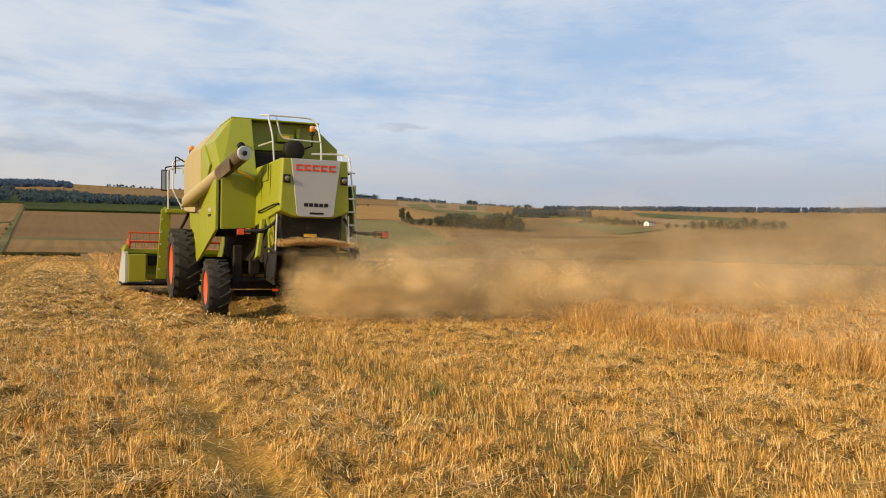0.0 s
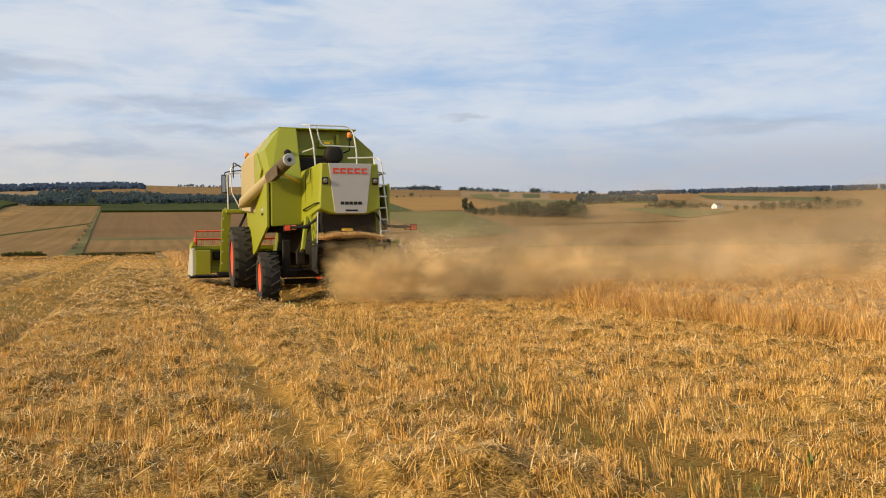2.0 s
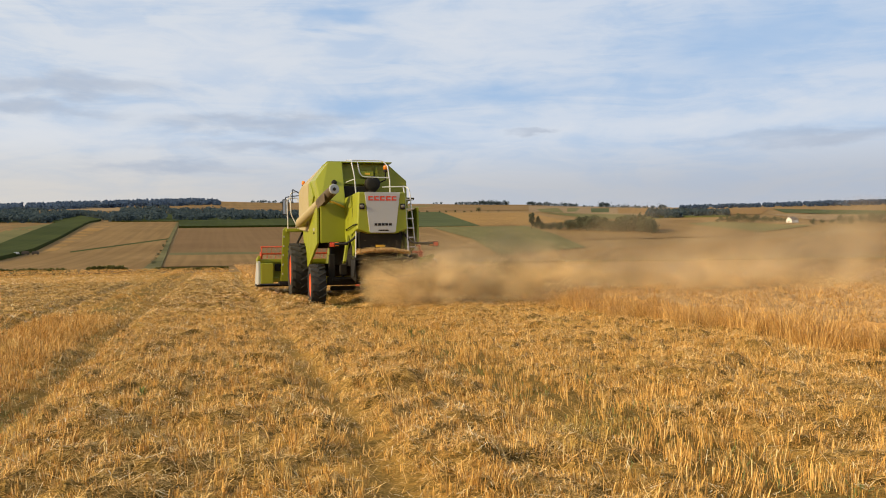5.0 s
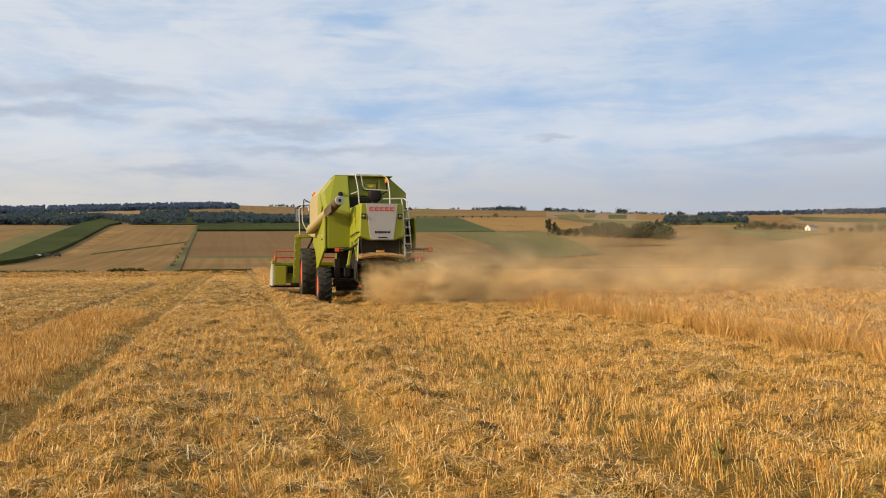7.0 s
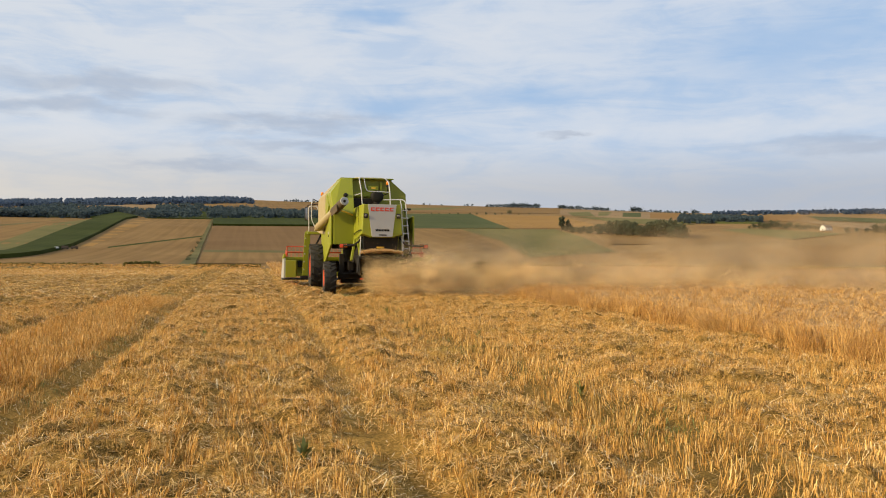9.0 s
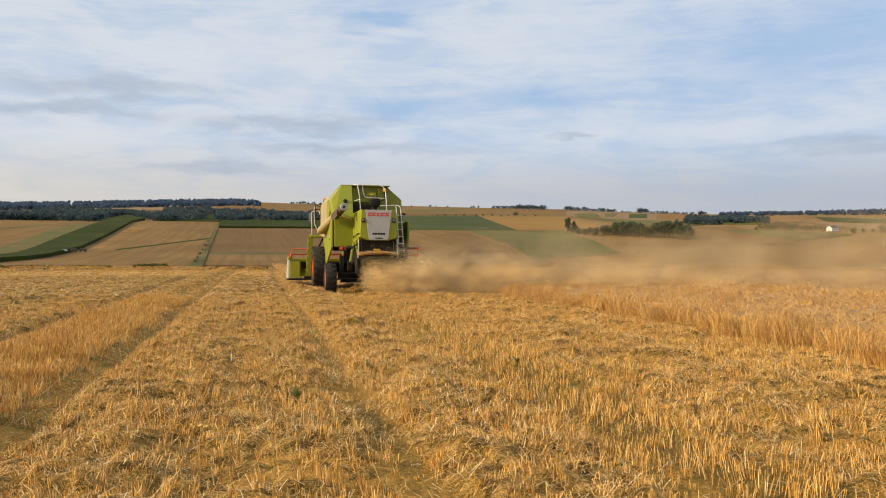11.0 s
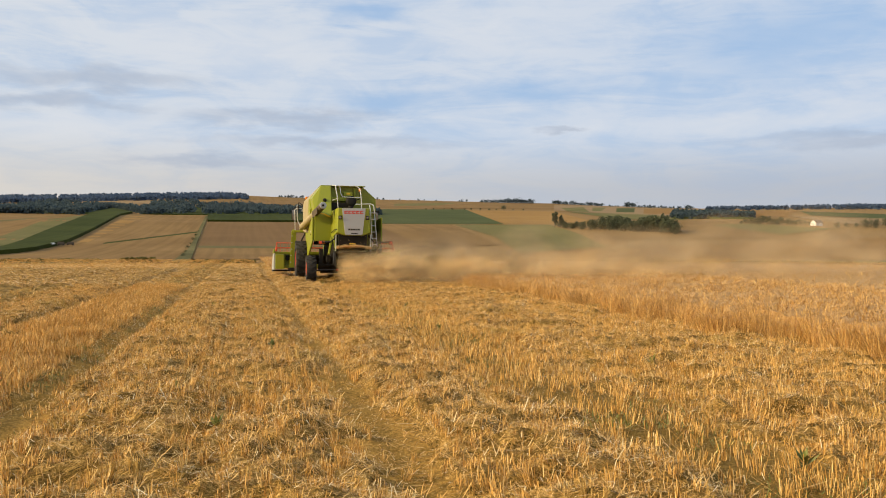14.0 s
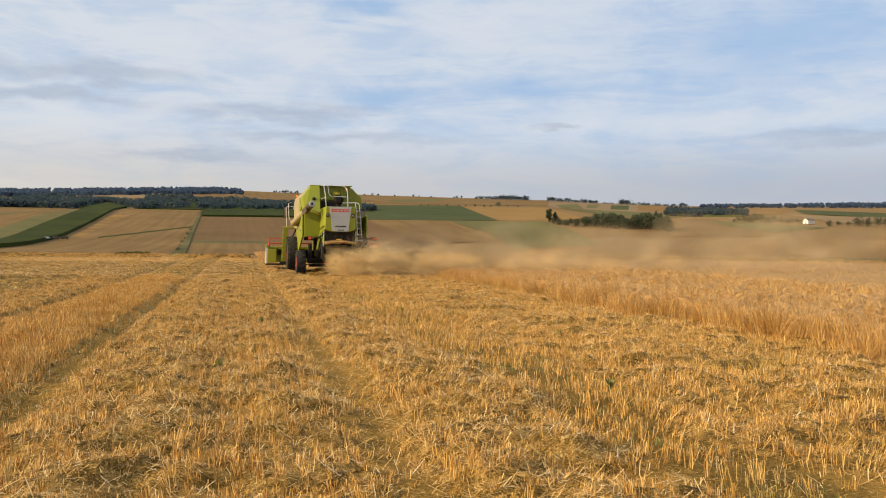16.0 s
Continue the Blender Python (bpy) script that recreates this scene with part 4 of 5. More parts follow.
    part("spout_lip", hull([a0 + d * k + Vector(v) for k in (2.5, 3.2) for v in ((-0.17, 0, -0.02), (-0.155, 0, -0.24), (-0.135, 0, -0.24), (-0.15, 0, -0.02))], 0), RUBBER_SPOUT, auger)
    disc = moved(lathe([(0.02, 0.135), (-0.02, 0.137), (-0.035, 0.12), (-0.035, 0.01)], "y", 32), a1.x, a1.y, a1.z, -8, 0, 12)
    part("end_disc", disc, GREY, auger, "pale round end plate")
    part("hub_bolt", moved(lathe([(0, 0.045), (-0.03, 0.045), (-0.04, 0.02)], "y", 14), a1.x, a1.y - 0.035, a1.z), SHADOW_STEEL, auger)
    part("auger_bracket", hull([(-1.45, 4.2, 2.15), (-1.80, 4.2, 2.15), (-1.45, 4.2, 2.5), (-1.75, 4.2, 2.42), (-1.45, 4.5, 2.15), (-1.80, 4.5, 2.12), (-1.45, 4.5, 2.5)], 0.02), CREAM, auger)
    part("rest_arm", tube([(-0.70, 1.95, 2.62), (-0.98, 1.7, 2.72), (-1.12, 1.55, 2.74)], 0.03, 8), YELLOW, top)

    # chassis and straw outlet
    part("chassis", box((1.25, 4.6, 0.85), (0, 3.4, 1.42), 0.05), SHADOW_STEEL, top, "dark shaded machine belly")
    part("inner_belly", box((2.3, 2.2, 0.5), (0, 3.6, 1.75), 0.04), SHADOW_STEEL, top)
    part("straw_outlet", hull([(s * x, y, z) for s in (-1, 1) for x, y, z in ((0.56, 0.18, 1.90), (0.54, 0.28, 1.38), (0.56, 0.9, 1.90), (0.54, 0.9, 1.3))], 0.015), BLACK, top, "black straw outlet hood")
    part("hazard_sticker", box((0.24, 0.006, 0.055), (-0.02, 0.225, 1.53), 0, (-9, 0, 0)), YELLOW, top)
    for s in (-1, 1):
        part("outlet_side", prism([(0.45, 1.92), (1.1, 1.80), (1.0, 1.1), (0.60, 1.25)], "x", s * 0.60 - 0.015, s * 0.60 + 0.015, 0.005), GREEN, top)
        part("gas_strut", tube([(s * 0.66, 0.12, 1.90), (s * 0.68, 0.10, 1.25)], 0.014, 8), STEEL, top)
        part("tray_arm", tube([(s * 0.72, 0.75, 1.30), (s * 0.74, -0.30, 1.22)], 0.025, 8), BLACK, top)
    part("tray_edge", box((1.50, 0.05, 0.06), (-0.01, -0.30, 1.205), 0.012), SHADOW_STEEL, top)
    part("tray_floor", box((1.42, 1.0, 0.02), (-0.01, 0.2, 1.20), 0.004), SHADOW_STEEL, top)
    part("tray_flap", hull([(-0.76, -0.32, 1.19), (-0.76, 0.3, 1.19), (-0.80, -0.34, 0.80), (-0.78, 0.2, 0.72), (-0.74, -0.32, 1.19), (-0.76, -0.34, 0.80)], 0.004), BLACK, top)
    part("chopper", lathe([(-0.62, 0.26), (-0.60, 0.30), (0.60, 0.30), (0.62, 0.26)], "x", 20), SHADOW_STEEL, top).location = (0, 0.85, 0.95)
    for s in (-1, 1):
        part("spreader_plate", prism([(0.3, 0.62), (1.2, 0.70), (1.2, 1.15), (0.5, 1.18)], "x", s * 0.63 - 0.012, s * 0.63 + 0.012, 0.004), SHADOW_STEEL, top)
    part("drag_bar", tube([(-0.72, 0.55, 0.78), (-0.30, 0.30, 0.62), (0.0, 0.28, 0.60)], 0.02, 8), SHADOW_STEEL, top)
    part("green_strut", box((0.07, 0.16, 0.75), (-0.82, 0.75, 1.45), 0.012, (-22, 12, 0)), GREEN, top)
    part("green_strut", box((0.05, 0.10, 0.55), (-0.70, 0.42, 1.58), 0.012, (-30, -8, 0)), GREEN, top)
    for k in range(4):
        part("hose", tube([(-0.62 - 0.04 * k, 0.9, 1.7), (-0.80 - 0.03 * k, 0.75, 1.38 - 0.05 * k), (-0.95, 1.05, 1.02), (-0.7, 1.3, 0.8)], 0.014, 6, 0.15), BLACK, top)
    # rear axle
    part("rear_axle", box((2.5, 0.20, 0.22), (0, 1.25, 0.62), 0.03), SHADOW_STEEL, top)
    part("steering_ram", tube([(-1.15, 1.02, 0.66), (-0.2, 1.02, 0.72)], 0.03, 10), SHADOW_STEEL, top)
    for s in (-1, 1):
        part("axle_leg", box((0.16, 0.16, 0.75), (s * 1.13, 1.25, 0.95), 0.02), SHADOW_STEEL, top)
        part("axle_link", tube([(s * 0.9, 1.1, 0.62), (s * 0.62, 1.9, 1.15)], 0.04, 8), SHADOW_STEEL, top)
        part("control_block", box((0.18, 0.16, 0.26), (s * 0.86, 1.05, 0.92), 0.02), SHADOW_STEEL, top)
    part("reflector", box((0.11, 0.02, 0.05), (-0.55, 0.62, 0.52), 0.006), RED_LENS, top)
    part("lower_beam", box((1.9, 0.1, 0.12), (-0.2, 1.45, 0.42), 0.02), SHADOW_STEEL, top)
    for s in (-1, 1):
        wheel("rear_wheel", (s * 1.53, 1.22, 0.53), 0.545, 0.40, 0.30, 16, s, top, "small rear steering wheel with orange-red rim")
        wheel("front_wheel", (s * 1.60, 5.45, 0.83), 0.85, 0.60, 0.47, 19, s, top, "large front drive wheel with orange-red rim")
    part("front_axle", lathe([(-1.3, 0.20), (1.3, 0.20)], "x", 16), SHADOW_STEEL, top).location = (0, 5.45, 0.83)
    # tail lamps on arms
    for s, x in ((-1, -1.16), (1, 1.46)):
        part("lamp_arm", tube([(s * 0.60, 0.20, 1.86), (s * 0.70, 0.22, 1.72), (s * 0.86, 0.35, 1.60), (x + s * 0.1, 0.55, 1.585)], 0.028, 8, 0.12), BLACK, top)
        part("lamp_board", box((0.36, 0.04, 0.07), (x - s * 0.18, 0.50, 1.59), 0.012), BLACK, top)
        lamp("tail_lamp", (x + s * 0.06, 0.52, 1.575), top, RED_LENS, (0.12, 0.11), "red tail lamp")
        lamp("indicator_lamp", (x - s * 0.07, 0.53, 1.585), top, AMBER, (0.10, 0.10), "amber indicator lamp")
    # rails over the engine hood
    rail = 0.017
    part("guard_rail", tube([(-0.46, 1.30, 2.88), (-0.50, 1.30, 3.42), (-0.56, 1.45, 3.82), (-0.50, 1.55, 3.86), (0.30, 1.55, 3.86), (0.44, 1.5, 3.74), (0.47, 1.35, 3.30), (0.47, 1.30, 2.88)], rail, 8, 0.10), STEEL, top, "galvanised guard rail")
    part("guard_rail", tube([(-0.38, 1.56, 3.85), (-0.34, 1.40, 3.50), (-0.28, 1.36, 3.40), (0.46, 1.36, 3.38)], rail * 0.85, 8, 0.08), STEEL, top)
    part("guard_rail", tube([(-0.66, 1.75, 3.88), (-0.52, 1.55, 3.86)], rail * 0.85, 8), STEEL, top)
    part("guard_rail", tube([(-0.62, 2.0, 3.30), (-0.48, 1.4, 3.34)], rail * 0.8, 8), STEEL, top)
    part("guard_rail", tube([(0.20, 1.05, 3.10), (0.82, 0.95, 3.12), (0.90, 0.85, 3.04), (0.95, 0.72, 2.2), (1.02, 0.70, 1.42)], rail, 8, 0.09), STEEL, top)
    lad = part("rear_ladder", tube([(0.72, 0.80, 3.08), (0.74, 0.72, 2.9), (0.82, 0.66, 1.42)], rail, 8), STEEL, top, "steel ladder on the hood's side")
    for k in range(6):
        z = 1.50 + 0.25 * k
        part("rung", tube([(0.815 - 0.055 * (z - 1.42) / 1.5, 0.69, z), (1.01 - 0.05 * (z - 1.42) / 1.5, 0.71, z)], 0.016, 6), STEEL, lad)
    part("right_shield", box((0.10, 0.85, 1.35), (0.80, 1.25, 2.15), 0.02), GREEN_DUSTY, top)
    beacon((0.53, 2.25, 3.62), top)
    part("beacon_pole", tube([(0.53, 2.25, 3.63), (0.53, 2.25, 3.40), (0.45, 2.9, 3.36)], 0.018, 8), SHADOW_STEEL, top)
    # cab front left: beacon, mirror, rails, ladder side
    beacon((-1.40, 5.9, 3.46), top)
    part("beacon_pole", tube([(-1.38, 6.2, 3.2), (-1.72, 6.3, 3.42), (-1.72, 6.3, 3.0)], 0.016, 8, 0.05), BLACK, top)
    cab = part("cab", hull([(s * x, y, z) for s in (-1, 1) for x, y, z in ((1.05, 6.2, 1.75), (1.1, 6.2, 3.62), (1.05, 7.5, 3.55), (0.9, 7.8, 1.8))], 0.03), WINDOW, top, "dark glazed driver's cab")
    part("cab_roof", box((2.3, 1.8, 0.14), (0, 6.95, 3.66), 0.05), CREAM, cab)
    for s in (-1, 1):
        mir = part("wing_mirror", box((0.20, 0.07, 0.52), (s * 1.90, 6.75, 2.86), 0.03), BLACK, top, "tall black wing mirror")
        part("mirror_glass", box((0.16, 0.008, 0.46), (s * 1.90, 6.712, 2.86), 0.003), MIRROR, mir)
        part("mirror_arm", tube([(s * 1.10, 7.1, 3.30), (s * 1.75, 6.9, 3.22), (s * 1.90, 6.8, 3.18), (s * 1.90, 6.79, 3.1)], 0.016, 8, 0.08), BLACK, mir)
    part("hand_rail", tube([(-1.86, 6.35, 2.10), (-1.88, 6.35, 3.12), (-1.55, 6.3, 3.14), (-1.55, 6.28, 3.0)], rail, 8, 0.08), STEEL, top)
    part("hand_rail", tube([(-1.55, 6.3, 3.35), (-1.78, 6.35, 3.30), (-1.76, 6.35, 2.60), (-1.52, 6.3, 2.12)], rail, 8, 0.10), STEEL, top)
    side = part("ladder_side", hull([(-2.10, 6.45, 0.46), (-1.86, 6.45, 0.46), (-2.02, 6.35, 2.12), (-1.80, 6.35, 2.05), (-1.92, 6.4, 2.22), (-2.10, 6.52, 0.46), (-1.86, 6.52, 0.46), (-2.02, 6.43, 2.12), (-1.80, 6.43, 2.05)], 0.012), GREEN, top, "lime green ladder side panel")
    part("platform", box((0.62, 0.9, 0.10), (-1.62, 6.55, 2.10), 0.015), GREEN, top)
    for k in range(5):
        part("ladder_bolt", box((0.03, 0.012, 0.05), (-2.04 + 0.013 * k, 6.44 - 0.02 * k, 0.7 + 0.30 * k), 0.003), STEEL, side)
    part("ladder_foot", box((0.42, 0.5, 0.09), (-1.95, 6.5, 0.40), 0.015), BLACK, top)
    part("platform_brace", tube([(-1.40, 6.2, 2.05), (-1.62, 6.1, 1.62), (-1.5, 6.0, 1.3)], 0.035, 8), SHADOW_STEEL, top)
    # feeder house and header
    part("feeder_house", hull([(s * 0.6, y, z) for s in (-1, 1) for y, z in ((6.0, 1.1), (6.0, 1.75), (7.0, 0.35), (7.0, 0.95))], 0.02), GREEN_DUSTY, top)
    head = part("header", box((5.95, 0.05, 0.68), (0.20, 7.00, 0.76), 0.012), GREEN, top, "wide lime green cutting header")
    part("header_floor", box((5.95, 1.3, 0.05), (0.14, 7.65, 0.30), 0.01), SHADOW_STEEL, head)
    part("rear_beam", box((5.8, 0.16, 0.16), (0.14, 6.90, 0.50), 0.015), GREEN, head)
    part("top_beam", box((5.9, 0.14, 0.12), (0.14, 6.95, 1.12), 0.015), GREEN, head)
    part("side_box", box((0.40, 0.5, 0.66), (-2.52, 6.80, 0.72), 0.02), GREEN, head, "green drive box on the header")
    part("drive_cover", box((0.34, 0.10, 0.24), (-2.08, 6.86, 0.90), 0.02), SHADOW_STEEL, head)
    for s, x in ((-1, -2.76), (1, 3.14)):
        part("end_sheet", prism([(6.62, 0.38), (6.62, 1.08), (7.6, 1.22), (9.0, 0.55), (9.3, 0.22), (8.4, 0.22)], "x", x - 0.035, x + 0.035, 0.01), GREY, head, "pale end sheet of the header")
    part("feed_screw", lathe([(-2.8, 0.2), (2.8, 0.2)], "x", 20), SHADOW_STEEL, head).location = (0.14, 7.5, 0.62)
    reel = part("reel", lathe([(-2.65, 0.06), (2.9, 0.06)], "x", 14), RED_RIM, head, "orange-red reel with tined bats")
    reel.location = (0, 7.95, 1.12)
    for k in range(6):
        a = 2 * math.pi * k / 6 + 0.5
        y, z = math.cos(a) * 0.46, math.sin(a) * 0.46
        bat = tube([(-2.65, y, z), (2.9, y, z)], 0.022, 6)
        for j in range(36):
            add_to(bat, box((0.010, 0.010, 0.20), (-2.6 + j * 0.155, y + 0.02, z - 0.10), 0))
        part("bat", bat, RED_RIM, reel)
        for x in (-2.62, 0.1, 2.88):
            part("spoke", tube([(x, 0, 0), (x, y, z)], 0.016, 6), RED_RIM, reel)
    for x in (-2.66, 2.92):
        part("reel_disc", lathe([(x - 0.012, 0.30), (x + 0.012, 0.30)], "x", 12), RED_RIM, reel)
    part("reel_arm", box((0.08, 1.5, 0.12), (-2.76, 7.35, 1.18), 0.015, (-4, 0, 0)), GREEN, head)
    part("reel_arm", box((0.08, 1.5, 0.12), (3.02, 7.35, 1.18), 0.015, (-4, 0, 0)), GREEN, head)
    for k in range(60):
        part("knife_guard", hull([(-2.75 + k * 0.098, 8.30, 0.26), (-2.72 + k * 0.098, 8.30, 0.26), (-2.735 + k * 0.098, 8.42, 0.25), (-2.735 + k * 0.098, 8.30, 0.29)], 0), STEEL, head)
    return top


build_combine()


def straw_on_tray():
    """Straw lying on the tray and pouring over its edge."""
    n = 14000
    x, y = 4.02 + rng.uniform(-0.66, 0.66, n), 14.5 + rng.uniform(-0.32, 0.62, n)
    z = 1.21 + (0.10 + 0.16 * np.exp(-((x - 4.0) / 0.75) ** 2) * (0.6 + 0.7 * (y - 14.2))) * (0.6 + 0.5 * rng.rand(n)) + 0.05 * grain2(x, y, 0.15, 71)
    yaw, tilt = rng.rand(n) * 6.28, rng.normal(0, 0.15, n)
    d = np.stack([np.cos(yaw) * np.cos(tilt), np.sin(yaw) * np.cos(tilt), np.sin(tilt)], -1) * (0.03 + 0.05 * rng.rand(n))[:, None]
    mid = np.stack([x, y, z], -1)
    ob = raw_mesh("straw_heap", strips(mid - d / 2, mid + d / 2, 0.012 * (0.6 + rng.rand(n)), yaw + 1.57), [(0, 1, 2, 3)], CHAFF)
    return tagged(ob, "heap of chopped straw on the outlet tray", "straw", kind="stuff")


straw_on_tray()


def dust_plume(name, n, start, reach, spread0, spread1, size0, size1, fade, label):
    """Chaff flecks carried off by the wind from the straw outlet."""
    u = np.minimum(rng.exponential(fade, n), 1.0 + 0.3 * rng.rand(n))
    src = np.array(start) + rng.normal(0, 1, (n, 3)) * np.array([0.25, 0.15, 0.12])
    src[:, 0] += rng.uniform(-0.5, 0.7, n)
    s0, s1 = np.array(spread0), np.array(spread1)
    swirl = 0.6 + 0.8 * grain2(u * 9.0, rng.rand(n) * 2.0, 1.0, 83)
    p = src + u[:, None] * np.array(reach) + rng.normal(0, 1, (n, 3)) * (s0 + (s1 - s0) * np.sqrt(u)[:, None]) * swirl[:, None]
    lump = grain2(p[:, 0] + 0.7 * p[:, 2], p[:, 1] * 0.5 + p[:, 2], 1.1, 81) * 0.6 + grain2(p[:, 0], p[:, 2] + p[:, 1] * 0.4, 0.45, 82) * 0.5
    keep = (p[:, 2] > 0.06) & (p[:, 2] < 1.0 + 2.2 * np.clip(u, 0, 1) ** 0.8 + 0.25 * rng.rand(n)) & (p[:, 0] > 3.28 + 0.12 * rng.rand(n)) & (rng.rand(n) < 0.15 + 1.3 * lump ** 1.5)
    p, u = p[keep], u[keep]
    m = len(p)
    s = (size0 + (size1 - size0) * np.clip(u, 0, 1)) * (0.6 + 0.8 * rng.rand(m))
    a, b = rng.normal(0, 1, (m, 3)), rng.normal(0, 1, (m, 3))
    a /= np.linalg.norm(a, axis=1)[:, None]
    b -= a * (a * b).sum(1)[:, None]
    b /= np.linalg.norm(b, axis=1)[:, None]
    s = s[:, None]
    ob = raw_mesh(name, np.stack([p + a * s, p + (-0.5 * a + 0.87 * b) * s, p + (-0.5 * a - 0.87 * b) * s], 1), [(0, 1, 2)], CHAFF)
    return tagged(ob, label, "dust", kind="stuff")


def dust_wisps(name, n, start, reach, spread0, spread1, size0, size1, fade, mat, label, ceiling, stretch):
    """Soft wisps of dust drifting away from the straw outlet, turned every way."""
    u = np.minimum(rng.exponential(fade, n), 1.0 + 0.3 * rng.rand(n))
    s0, s1 = np.array(spread0), np.array(spread1)
    p = np.array(start) + u[:, None] * np.array(reach) + rng.normal(0, 1, (n, 3)) * (s0 + (s1 - s0) * np.sqrt(u)[:, None])
    lump = grain2(p[:, 0] + 0.5 * p[:, 2], p[:, 1] * 0.4 + p[:, 2] * 1.5, 1.4, 85)
    r = (size0 + (size1 - size0) * np.clip(u, 0, 1) ** 0.7) * (0.55 + 0.9 * rng.rand(n))
    keep = (p[:, 2] > 0.7 * r) & (p[:, 2] + 0.6 * r < ceiling[0] + (ceiling[1] - ceiling[0]) * np.clip(u, 0, 1) ** 0.7 + 0.3 * rng.rand(n)) & (p[:, 0] - r * stretch > 2.95) & (rng.rand(n) < 0.25 + 1.1 * lump)
    p, r = p[keep], r[keep][:, None]
    m = len(p)
    a, b = rng.normal(0, 0.22, (m, 3)), rng.normal(0, 1, (m, 3)) * np.array([0.3, 0.45, 1.0])
    a[:, 0] += 1.0
    a /= np.linalg.norm(a, axis=1)[:, None]
    b -= a * (a * b).sum(1)[:, None]
    b /= np.linalg.norm(b, axis=1)[:, None]
    a *= stretch
    turn = [k * math.pi / 4 for k in range(8)]
    ring = [(math.cos(k), math.sin(k)) for k in turn]
    ob = raw_mesh(name, np.stack([p + (a * c + b * e) * r for c, e in ring], 1), [tuple(range(8))], mat)
    uv = ob.data.uv_layers.new(name="UVMap")
    uv.data.foreach_set("uv", np.tile(np.array([0.5 + 0.5 * v for pair in ring for v in pair], np.float32), m))
    return tagged(ob, label, "dust", kind="stuff")


dust_plume("chaff_cloud", 260000, (4.0, 13.70, 0.62), (8.5, -2.2, -0.10), (0.20, 0.25, 0.24), (1.0, 1.2, 0.40), 0.0042, 0.0055, 0.36, "dense cloud of chaff and chopped straw blown sideways")
dust_plume("chaff_cloud", 240000, (3.85, 13.92, 0.58), (1.8, -0.6, -0.25), (0.10, 0.14, 0.30), (0.35, 0.28, 0.30), 0.0042, 0.0046, 0.5, "curtain of chaff falling behind the outlet tray")
dust_wisps("dust_cloud", 950, (4.3, 13.6, 0.55), (10.0, -1.6, 0.0), (0.40, 0.30, 0.24), (1.2, 1.1, 0.34), 0.22, 0.50, 0.30, PUFF_DENSE, "thick tan cloud of harvest dust behind the outlet", (1.25, 1.8), 1.5)
dust_wisps("dust_cloud", 260, (3.9, 14.0, 0.70), (2.2, -0.5, -0.25), (0.40, 0.14, 0.22), (0.5, 0.3, 0.25), 0.16, 0.30, 0.40, PUFF_DENSE, "curtain of dust falling from the outlet tray", (1.2, 1.3), 1.1)
dust_wisps("dust_haze", 520, (5.5, 14.0, 0.75), (19.0, 1.5, 0.7), (0.8, 0.7, 0.35), (3.4, 3.2, 0.62), 0.50, 0.95, 0.62, PUFF_THIN, "thin drifting haze of harvest dust", (1.7, 3.4), 2.2)

# ---- trees, woods, farm and vehicles across the valley ----
def leaves(centres, radii, n, size, seed):
    """Small leaf clumps scattered over uneven balls of foliage."""
    r = np.random.RandomState(seed)
    k = r.randint(0, len(centres), n)
    v = r.normal(0, 1, (n, 3))
    v /= np.linalg.norm(v, axis=1)[:, None]
    p = np.array(centres)[k] + v * (np.array(radii)[k] * (0.55 + 0.5 * r.rand(n) ** 0.5))[:, None]
    a, b = r.normal(0, 1, (n, 3)), r.normal(0, 1, (n, 3))
    s = (size * (0.6 + 0.8 * r.rand(n)))[:, None]
    a /= np.linalg.norm(a, axis=1)[:, None]
    b -= a * (a * b).sum(1)[:, None]
    b /= np.linalg.norm(b, axis=1)[:, None]
    return np.stack([p - a * s, p + b * s * 0.6, p + a * s, p - b * s * 0.6], 1)


def tree(seed, tall, wide, mat, label, category="tree"):
    r = random.Random(seed)
    top = thing(category, (0, 0, -500), label, category, "trees across the valley")
    bm = tube([(0, 0, -0.5), (0.1, 0, tall * 0.25), (0.0, 0.15, tall * 0.55), (0.1, 0.1, tall * 0.8)], [tall * 0.03, tall * 0.024, tall * 0.016, tall * 0.006], 7)
    for i in range(6):
        a, z = r.uniform(0, 6.28), tall * r.uniform(0.25, 0.6)
        reach = wide * r.uniform(0.25, 0.42)
        add_to(bm, tube([(0.05, 0.05, z), (math.cos(a) * reach * 0.5, math.sin(a) * reach * 0.5, z + tall * 0.10), (math.cos(a) * reach, math.sin(a) * reach, z + tall * 0.2)], [tall * 0.012, tall * 0.008, tall * 0.003], 5))
    part("trunk", bm, BARK, top)
    cs, rs = [], []
    for i in range(15):
        a, z = r.uniform(0, 6.28), r.uniform(0.22, 0.9)
        d = wide * 0.5 * r.uniform(0.1, 0.85) * (1.15 - abs(z - 0.5))
        cs.append((math.cos(a) * d, math.sin(a) * d, tall * z))
        rs.append(wide * r.uniform(0.18, 0.30))
    ob = raw_mesh("crown", leaves(cs, rs, 330, tall * 0.072, seed), [(0, 1, 2, 3)], mat, top)
    return top


def plant(proto, az, e, scale, turn):
    at = on_slope(az, e, 0.3)
    return copy_thing(proto, Matrix.Translation(at) @ Matrix.Rotation(turn, 4, "Z") @ Matrix.Diagonal((scale, scale, scale * 1.0, 1)))


R5 = random.Random(5)
KINDS = [tree(s, 12, wd, LEAF, "broadleaf tree with a dark green uneven crown") for s, wd in ((1, 12), (2, 14), (3, 11), (4, 16))]
SLIM = tree(7, 12, 5, LEAF, "slender tall tree with a loose crown")
FAR = [tree(s, 12, wd, LEAF_FAR, "small dark tree on the far ridge") for s, wd in ((11, 13), (12, 17), (13, 11))]
